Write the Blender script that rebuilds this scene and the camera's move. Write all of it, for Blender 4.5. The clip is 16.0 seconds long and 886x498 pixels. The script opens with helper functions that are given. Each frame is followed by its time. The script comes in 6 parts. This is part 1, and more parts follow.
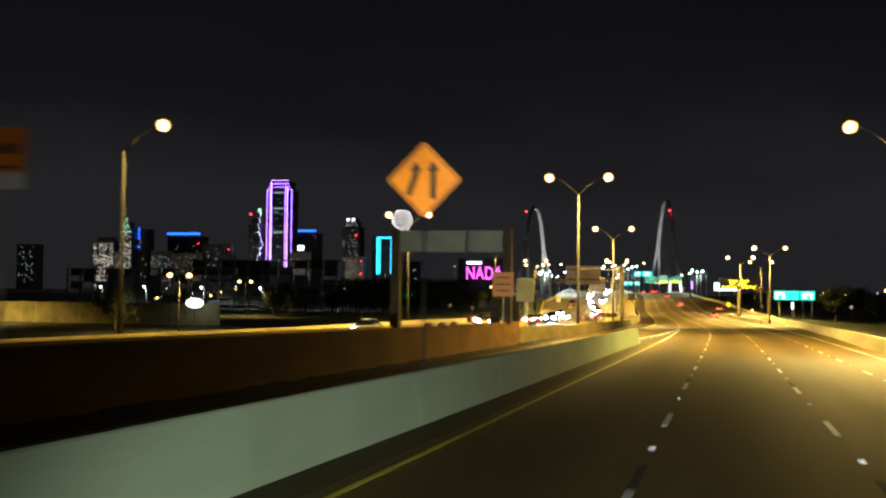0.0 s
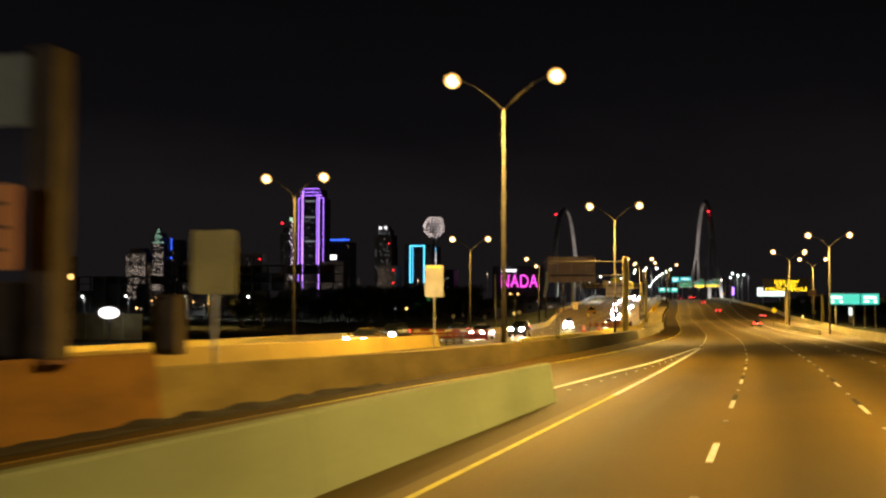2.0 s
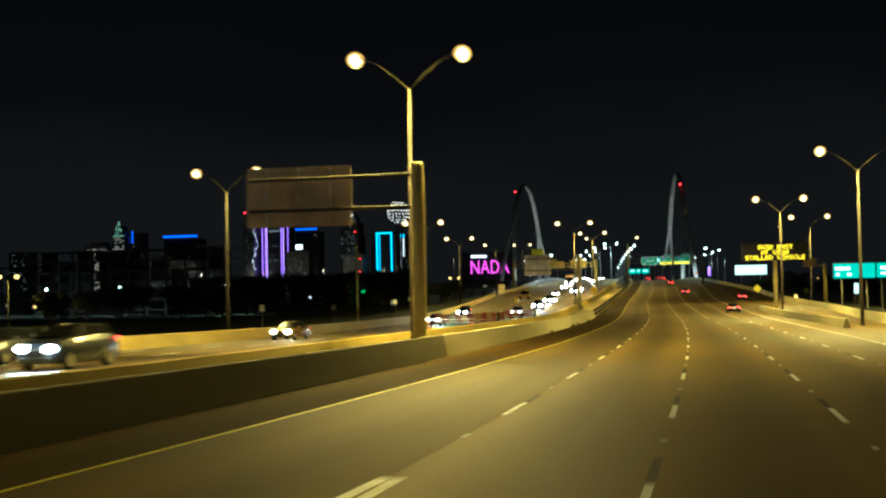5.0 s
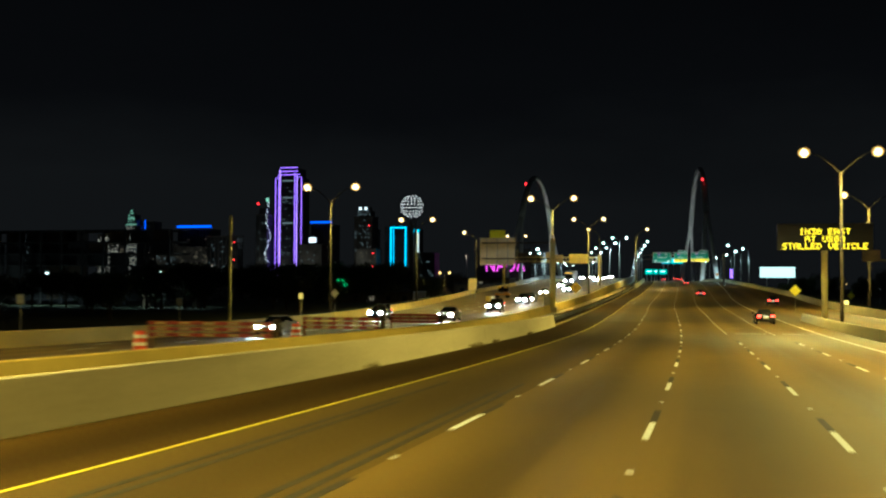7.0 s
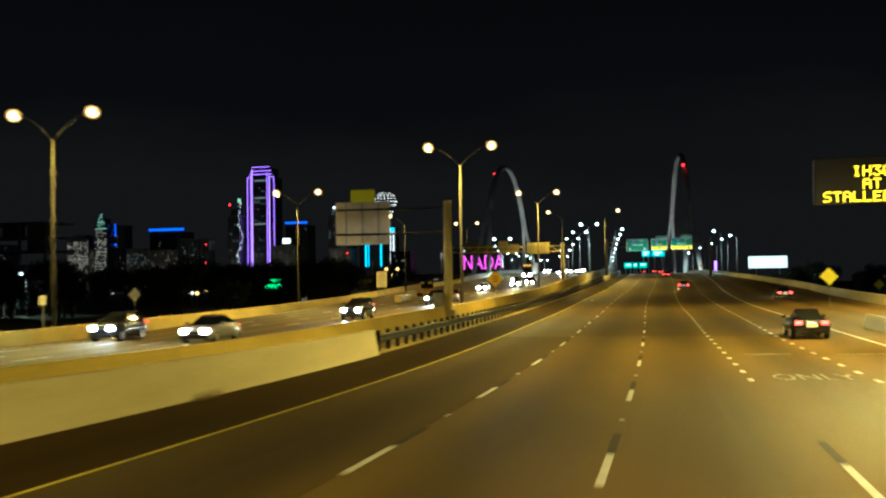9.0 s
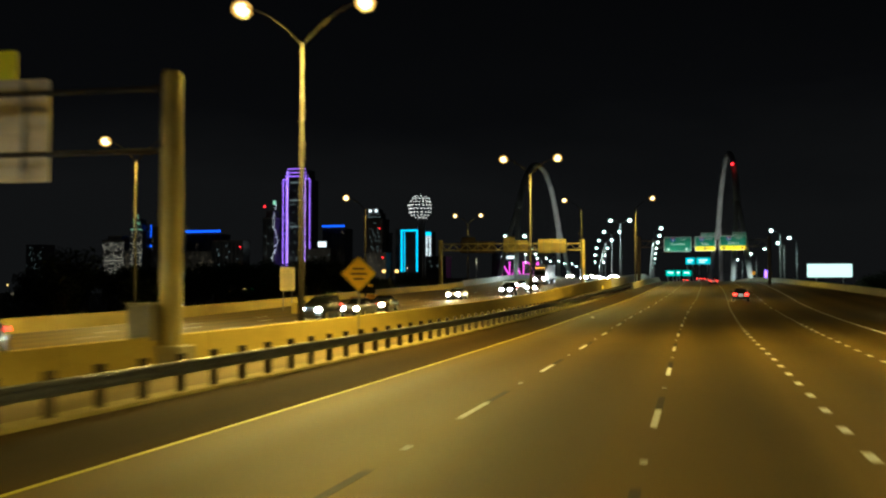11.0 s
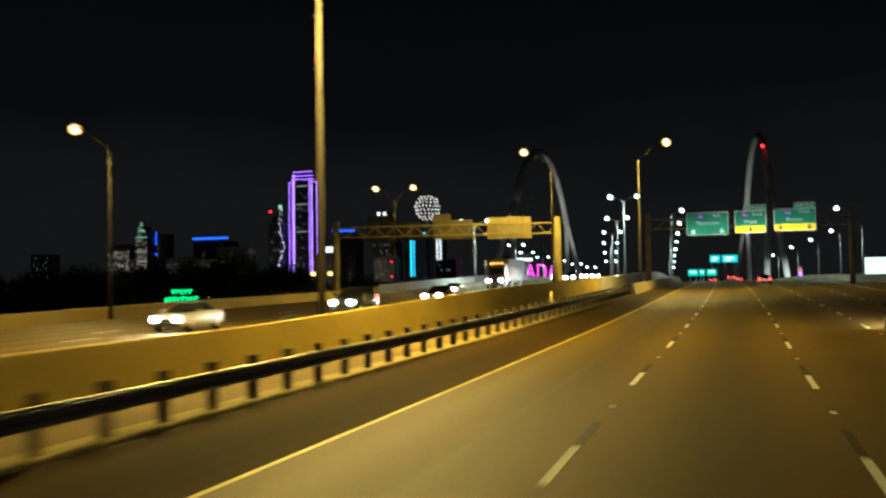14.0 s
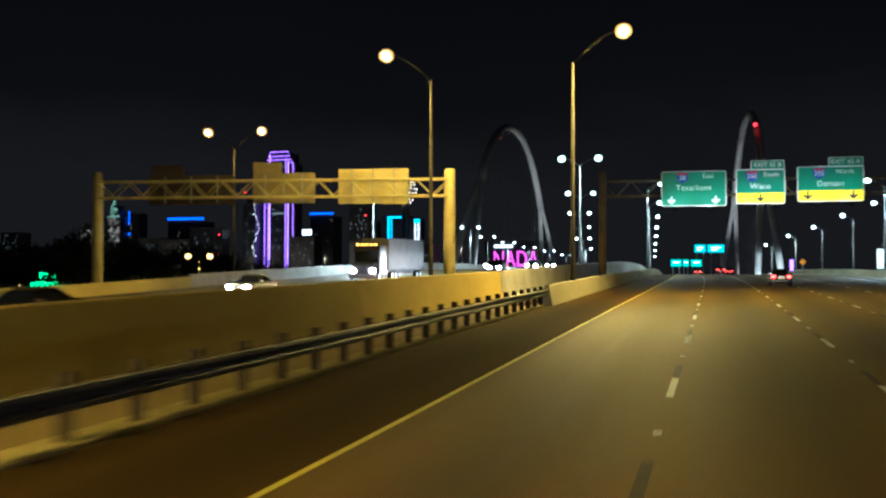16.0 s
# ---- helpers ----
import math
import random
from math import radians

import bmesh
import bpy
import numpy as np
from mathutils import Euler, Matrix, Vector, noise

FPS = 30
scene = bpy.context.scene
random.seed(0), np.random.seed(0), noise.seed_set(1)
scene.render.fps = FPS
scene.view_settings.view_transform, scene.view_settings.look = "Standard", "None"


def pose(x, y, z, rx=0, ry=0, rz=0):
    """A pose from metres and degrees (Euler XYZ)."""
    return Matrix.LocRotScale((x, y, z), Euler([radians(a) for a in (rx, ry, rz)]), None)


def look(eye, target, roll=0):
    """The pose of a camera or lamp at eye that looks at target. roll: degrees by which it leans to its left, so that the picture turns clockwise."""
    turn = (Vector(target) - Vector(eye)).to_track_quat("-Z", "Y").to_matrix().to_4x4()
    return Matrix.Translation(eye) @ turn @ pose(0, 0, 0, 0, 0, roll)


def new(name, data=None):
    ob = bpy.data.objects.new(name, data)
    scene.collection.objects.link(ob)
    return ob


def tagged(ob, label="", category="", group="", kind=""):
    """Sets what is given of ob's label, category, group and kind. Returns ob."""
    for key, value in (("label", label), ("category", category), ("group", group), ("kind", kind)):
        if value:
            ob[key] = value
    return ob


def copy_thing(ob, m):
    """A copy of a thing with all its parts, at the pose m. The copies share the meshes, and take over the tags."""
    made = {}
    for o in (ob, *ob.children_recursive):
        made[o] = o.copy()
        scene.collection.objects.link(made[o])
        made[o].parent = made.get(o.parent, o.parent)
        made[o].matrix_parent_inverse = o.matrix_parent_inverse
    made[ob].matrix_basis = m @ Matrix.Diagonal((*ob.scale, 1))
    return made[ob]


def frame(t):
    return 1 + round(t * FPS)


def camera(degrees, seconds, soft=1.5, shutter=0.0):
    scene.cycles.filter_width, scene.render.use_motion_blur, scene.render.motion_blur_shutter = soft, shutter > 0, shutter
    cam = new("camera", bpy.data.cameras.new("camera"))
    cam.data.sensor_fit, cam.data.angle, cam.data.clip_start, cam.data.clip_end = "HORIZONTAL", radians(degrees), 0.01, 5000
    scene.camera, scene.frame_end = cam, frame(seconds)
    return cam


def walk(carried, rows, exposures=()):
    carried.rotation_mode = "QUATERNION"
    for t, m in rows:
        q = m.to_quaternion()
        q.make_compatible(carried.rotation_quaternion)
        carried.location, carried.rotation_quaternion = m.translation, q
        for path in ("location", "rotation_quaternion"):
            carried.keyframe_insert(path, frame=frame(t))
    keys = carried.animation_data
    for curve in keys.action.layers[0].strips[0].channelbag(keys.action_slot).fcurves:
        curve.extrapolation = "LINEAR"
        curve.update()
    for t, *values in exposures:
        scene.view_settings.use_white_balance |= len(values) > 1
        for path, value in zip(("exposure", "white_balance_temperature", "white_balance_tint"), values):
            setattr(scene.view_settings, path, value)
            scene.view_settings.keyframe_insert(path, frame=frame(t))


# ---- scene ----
cam = camera(42.88, 16.0, soft=2.3, shutter=0.6)
# seconds, eye x y z, yaw, pitch, roll
PATH = [
    (0.0, 1.198, 0.000, 2.519, 14.028, 2.126, -0.594),
    (0.5, 1.323, 13.470, 2.316, 14.560, 2.702, -0.722),
    (1.0, 1.275, 26.927, 2.122, 15.304, 2.998, -1.437),
    (1.5, 1.247, 40.277, 1.916, 15.904, 3.284, -0.441),
    (2.0, 0.974, 53.788, 1.688, 16.098, 2.590, -0.172),
    (2.5, 0.888, 67.189, 1.509, 15.765, 2.080, -0.363),
    (3.0, 0.832, 80.554, 1.319, 15.520, 2.128, -0.156),
    (3.5, 0.689, 93.953, 1.142, 14.521, 2.140, -0.417),
    (4.0, 0.600, 107.282, 0.904, 14.862, 2.565, 0.367),
    (4.5, 0.554, 120.755, 0.717, 15.007, 2.039, 1.238),
    (7.0, -1.064, 186.816, -0.222, 16.144, 1.883, -0.259),
    (7.5, -1.779, 200.361, -0.426, 16.172, 2.464, -0.753),
    (8.0, -2.426, 213.945, -0.600, 16.486, 2.126, -0.147),
    (8.5, -3.244, 227.594, -0.747, 15.862, 2.659, 0.164),
    (9.0, -4.170, 241.267, -0.873, 15.317, 1.848, 0.867),
    (11.5, -10.013, 310.334, -1.163, 18.561, 2.582, -0.384),
    (12.0, -11.619, 323.890, -1.101, 19.665, 3.729, -0.976),
    (12.5, -13.270, 337.323, -0.998, 20.304, 4.249, -1.610),
    (13.0, -14.903, 350.824, -0.887, 20.716, 4.649, -0.218),
    (13.5, -16.42, 364.40, -0.748, 20.119, 4.095, 0.274),
    (14.0, -17.97, 377.79, -0.548, 18.543, 2.435, 0.835),
    (14.5, -19.412, 391.223, -0.352, 17.755, 2.231, 2.560),
    (15.0, -20.747, 404.637, -0.097, 17.323, 2.416, 1.613),
    (15.5, -21.958, 418.284, 0.244, 17.245, 2.292, 1.517),
    (16.0, -23.054, 431.931, 0.556, 17.763, 1.704, -0.183),
]
# the picture's own brightening and its drift in white balance: seconds, stops, kelvin, tint
EXPOSURES = ((0, 1.1, 6450, 12), (0.5, 1.05, 6450, 11), (1, 1.0, 6650, 14), (1.5, 0.7, 7000, 21), (2, 0.1, 7250, 28), (2.5, -0.3, 7500, 28), (3, -0.4, 7500, 27), (3.5, -0.42, 6500, 11), (4, -0.2, 6150, 0), (4.5, 0.0, 5800, -3),
             (7, -0.2, 5700, -4), (7.5, -0.2, 5700, -4), (9, 0.0, 5900, 1), (11.5, -0.4, 6250, 0), (12, -0.45, 5700, -7), (12.5, 0.15, 5650, -10), (13, 0.5, 5750, -6), (13.5, 0.55, 6000, 1), (14, 0.0, 6450, 5), (14.5, -0.15, 6150, -1),
             (15, 0.0, 5500, -4), (15.5, 0.15, 5600, 4), (16, 0.38, 5600, 10))
walk(cam, [(t, pose(x, y, z, 90 + p, r, w)) for t, x, y, z, w, p, r in PATH], EXPOSURES)

# ---- world and exposure: a clear night sky over a lit city ----
night = bpy.data.worlds.new("night")
scene.world = night
night.use_nodes = True
# skyglow: lighter and warmer near the horizon, with a thin uneven veil of cloud
_n, _l = night.node_tree.nodes, night.node_tree.links
_tc, _sep, _rampn = _n.new("ShaderNodeTexCoord"), _n.new("ShaderNodeSeparateXYZ"), _n.new("ShaderNodeValToRGB")
_veil, _sum = _n.new("ShaderNodeTexNoise"), _n.new("ShaderNodeMath")
_l.new(_tc.outputs["Generated"], _sep.inputs[0])
_stretch = _n.new("ShaderNodeMapping")
_stretch.inputs["Scale"].default_value = (3.0, 3.0, 9.0)
_l.new(_tc.outputs["Generated"], _stretch.inputs[0])
_l.new(_stretch.outputs[0], _veil.inputs[0])
_veil.inputs["Scale"].default_value, _veil.inputs["Detail"].default_value = 1.0, 5
_sum.operation = "MULTIPLY_ADD"
_sum.inputs[1].default_value = -0.16
_l.new(_veil.outputs[0], _sum.inputs[0])
_l.new(_sep.outputs["Z"], _sum.inputs[2])
_l.new(_sum.outputs[0], _rampn.inputs[0])
_e = _rampn.color_ramp.elements
_e[0].color = (0.0070, 0.0071, 0.0077, 1)
_e[1].position, _e[1].color = 0.30, (0.0009, 0.0010, 0.0014, 1)
_mid = _e.new(0.08)
_mid.color = (0.0031, 0.0032, 0.0038, 1)
_l.new(_rampn.outputs[0], _n["Background"].inputs[0])
night.node_tree.nodes["Background"].inputs[1].default_value = 1.0

SODIUM = (1.0, 0.69, 0.165)
LEDWHITE = (0.80, 1.0, 0.93)

# ---- the road's line and level, every 40 m from y = -40 ----
LINE = (-0.02, 0, 0, 0.03, -0.19, -1.16, -2.81, -5.04, -7.89, -11.27, -14.79, -17.84, -20.53, -23.46, -26.49, -29.72, -33.4, -37.4, -41.6)
LEVEL = (0.56, 0, -0.6, -1.18, -1.78, -2.39, -2.93, -3.45, -3.79, -3.62, -3.3, -2.66, -1.74, -0.75, 0.15, 0.95, 1.65, 2.15, 2.45)


def knots(table, y):
    u = (y + 40) / 40
    n = len(table)
    if u <= 1:
        return table[1] + (table[1] - table[0]) * (u - 1)
    if u >= n - 2:
        return None
    i = int(u)
    f = u - i
    a, b, c, d = table[i - 1:i + 3]
    return b + 0.5 * f * (c - a + f * (2 * a - 5 * b + 4 * c - d + f * (3 * (b - c) + d - a)))


def line(y):
    v = knots(LINE, y)
    return v if v is not None else LINE[-2] - 0.108 * (y - 640)


def level(y):
    v = knots(LEVEL, y)
    if v is not None:
        return v
    s = y - 640
    return max(LEVEL[-2] + 0.0095 * s - 0.00006 * s * s, -3.0)


def ramp(y, *pairs):
    """Straight runs between (y, value) pairs."""
    if y <= pairs[0][0]:
        return pairs[0][1]
    for (a, va), (b, vb) in zip(pairs, pairs[1:]):
        if y <= b:
            return va + (vb - va) * (y - a) / (b - a)
    return pairs[-1][1]


def heading(y):
    return math.degrees(math.atan2(-(line(y + 1) - line(y - 1)), 2))


def grade(y):
    return math.degrees(math.atan2(level(y + 1) - level(y - 1), 2))


def spot_on(u, y, dz=0.0):
    return Vector((line(y) + u, y, level(y) + dz))


def right_edge(y):
    return ramp(y, (-40, 10.8), (80, 11.3), (145, 13.3), (230, 17.5), (300, 22.5), (420, 23.5), (520, 19.0), (600, 17.5), (900, 17.5))


def outer_edge(y):
    return ramp(y, (-40, -38.0), (306, -37.6), (380, -43.0), (450, -48.5), (1500, -48.5))


def west_rise(y):
    """Height of the oncoming carriageway's near edge over this one."""
    return ramp(y, (-40, 0.7), (170, 0.65), (250, 0.35), (500, 0.35), (580, 1.0), (1500, 1.0))


def west_level(u, y):
    k = (u + 14.5) / (outer_edge(y) + 14.5)
    return west_rise(y) - k * ramp(y, (-40, 1.3), (83, 1.2), (150, 0.8), (230, 0.75), (500, 0.75), (590, 0.1))


def on_west(u, y, dz=0.0):
    return spot_on(u, y, west_level(u, y) + dz)


# ---- materials ----
def shader(name, base=(0.5, 0.5, 0.5), rough=0.6, metal=0.0, spec=0.4):
    m = bpy.data.materials.new(name)
    m.use_nodes = True
    b = m.node_tree.nodes["Principled BSDF"]
    b.inputs["Base Color"].default_value = (*base, 1)
    b.inputs["Roughness"].default_value = rough
    b.inputs["Metallic"].default_value = metal
    b.inputs["Specular IOR Level"].default_value = spec
    return m


def worn(name, base, dark, rough=0.7, metal=0.0, scale=0.6, grain=14.0, bump=0.25, streak=(1, 1, 1), source="Object", spec=0.35, per_piece=0.0):
    """A surface with stains at one scale and grain at another."""
    m = shader(name, base, rough, metal, spec)
    t = m.node_tree
    n, l = t.nodes, t.links
    b = n["Principled BSDF"]
    co = n.new("ShaderNodeTexCoord")
    mp = n.new("ShaderNodeMapping")
    mp.inputs["Scale"].default_value = streak
    l.new(co.outputs[source], mp.inputs[0])
    big, small = n.new("ShaderNodeTexNoise"), n.new("ShaderNodeTexNoise")
    big.inputs["Scale"].default_value, big.inputs["Detail"].default_value = scale, 6
    small.inputs["Scale"].default_value, small.inputs["Detail"].default_value = grain, 4
    l.new(mp.outputs[0], big.inputs[0])
    l.new(co.outputs[source], small.inputs[0])
    mix = n.new("ShaderNodeMath")
    mix.operation = "MULTIPLY_ADD"
    mix.inputs[1].default_value = 0.35
    l.new(small.outputs[0], mix.inputs[0])
    l.new(big.outputs[0], mix.inputs[2])
    cr = n.new("ShaderNodeValToRGB")
    cr.color_ramp.elements[0].position, cr.color_ramp.elements[1].position = 0.48, 0.82
    cr.color_ramp.elements[0].color, cr.color_ramp.elements[1].color = (*dark, 1), (*base, 1)
    l.new(mix.outputs[0], cr.inputs[0])
    out = cr.outputs[0]
    if per_piece:
        oi = n.new("ShaderNodeObjectInfo")
        mr = n.new("ShaderNodeMapRange")
        mr.inputs["To Min"].default_value, mr.inputs["To Max"].default_value = 1 - per_piece, 1.0
        l.new(oi.outputs["Random"], mr.inputs["Value"])
        hs = n.new("ShaderNodeHueSaturation")
        l.new(mr.outputs[0], hs.inputs["Value"])
        l.new(out, hs.inputs["Color"])
        out = hs.outputs[0]
    l.new(out, b.inputs["Base Color"])
    bp = n.new("ShaderNodeBump")
    bp.inputs["Strength"].default_value, bp.inputs["Distance"].default_value = bump, 0.02
    l.new(small.outputs[0], bp.inputs["Height"])
    l.new(bp.outputs[0], b.inputs["Normal"])
    return m


def glow(name, color, strength):
    m = shader(name, (0.02, 0.02, 0.02), 0.4)
    b = m.node_tree.nodes["Principled BSDF"]
    b.inputs["Emission Color"].default_value = (*color, 1)
    b.inputs["Emission Strength"].default_value = strength
    return m


def halo_glass(name, color, strength, clear):
    """Prismatic glass that glows as the lamp's halo, through which the arc tube shows."""
    m = glow(name, color, strength)
    t = m.node_tree
    b, o = t.nodes["Principled BSDF"], t.nodes["Material Output"]
    tr, mx = t.nodes.new("ShaderNodeBsdfTransparent"), t.nodes.new("ShaderNodeMixShader")
    mx.inputs[0].default_value = clear
    t.links.new(b.outputs[0], mx.inputs[1])
    t.links.new(tr.outputs[0], mx.inputs[2])
    t.links.new(mx.outputs[0], o.inputs[0])
    return m


def pavement_material(name, base, dark, seal, rough=(0.48, 0.72), gloss=0.22):
    """Worn concrete paving: UV is metres across and along; tyre tracks run along it."""
    m = shader(name, base, 0.62, 0.0, gloss)
    t = m.node_tree
    n, l = t.nodes, t.links
    b = n["Principled BSDF"]
    uv = n.new("ShaderNodeUVMap")
    sep = n.new("ShaderNodeSeparateXYZ")
    l.new(uv.outputs[0], sep.inputs[0])

    def noise_at(sx, sy, scale, detail):
        mp = n.new("ShaderNodeMapping")
        mp.inputs["Scale"].default_value = (sx, sy, 1)
        l.new(uv.outputs[0], mp.inputs[0])
        x = n.new("ShaderNodeTexNoise")
        x.inputs["Scale"].default_value, x.inputs["Detail"].default_value = scale, detail
        l.new(mp.outputs[0], x.inputs[0])
        return x.outputs[0]

    def math_node(op, a, c, d=None):
        x = n.new("ShaderNodeMath")
        x.operation = op
        for i, v in enumerate((a, c, d)):
            if v is None:
                continue
            if isinstance(v, (int, float)):
                x.inputs[i].default_value = v
            else:
                l.new(v, x.inputs[i])
        return x.outputs[0]

    streaks = noise_at(1.0, 0.012, 1.1, 5)
    blots = noise_at(0.25, 0.09, 1.0, 6)
    grain = noise_at(1, 1, 40, 3)
    # a dark worn band down the middle of each lane
    wander = math_node("MULTIPLY_ADD", noise_at(0.05, 0.02, 1.0, 2), 0.4, sep.outputs[0])
    track = math_node("SINE", math_node("MULTIPLY_ADD", wander, 2 * math.pi / 3.66, 1.47), 0)
    v = math_node("MULTIPLY_ADD", streaks, 0.85, math_node("MULTIPLY", blots, 0.5))
    v = math_node("MULTIPLY_ADD", track, 0.20, v)
    v = math_node("MULTIPLY_ADD", grain, 0.12, v)
    cr = n.new("ShaderNodeValToRGB")
    e = cr.color_ramp.elements
    e[0].position, e[1].position = 0.48, 0.94
    e[0].color, e[1].color = (*dark, 1), (*base, 1)
    l.new(v, cr.inputs[0])
    # tar-filled joints across and along
    fr = math_node("FRACT", math_node("DIVIDE", math_node("ADD", sep.outputs[1], 2000), 18.3), 0)
    joint = math_node("LESS_THAN", fr, 0.0016)
    mx = n.new("ShaderNodeMix")
    mx.data_type = "RGBA"
    mx.inputs["B"].default_value = (*seal, 1)
    l.new(joint, mx.inputs["Factor"])
    l.new(cr.outputs[0], mx.inputs["A"])
    l.new(mx.outputs["Result"], b.inputs["Base Color"])
    rg = n.new("ShaderNodeMapRange")
    rg.inputs["To Min"].default_value, rg.inputs["To Max"].default_value = rough
    l.new(streaks, rg.inputs["Value"])
    l.new(rg.outputs[0], b.inputs["Roughness"])
    bp = n.new("ShaderNodeBump")
    bp.inputs["Strength"].default_value, bp.inputs["Distance"].default_value = 0.3, 0.01
    l.new(grain, bp.inputs["Height"])
    l.new(bp.outputs[0], b.inputs["Normal"])
    return m


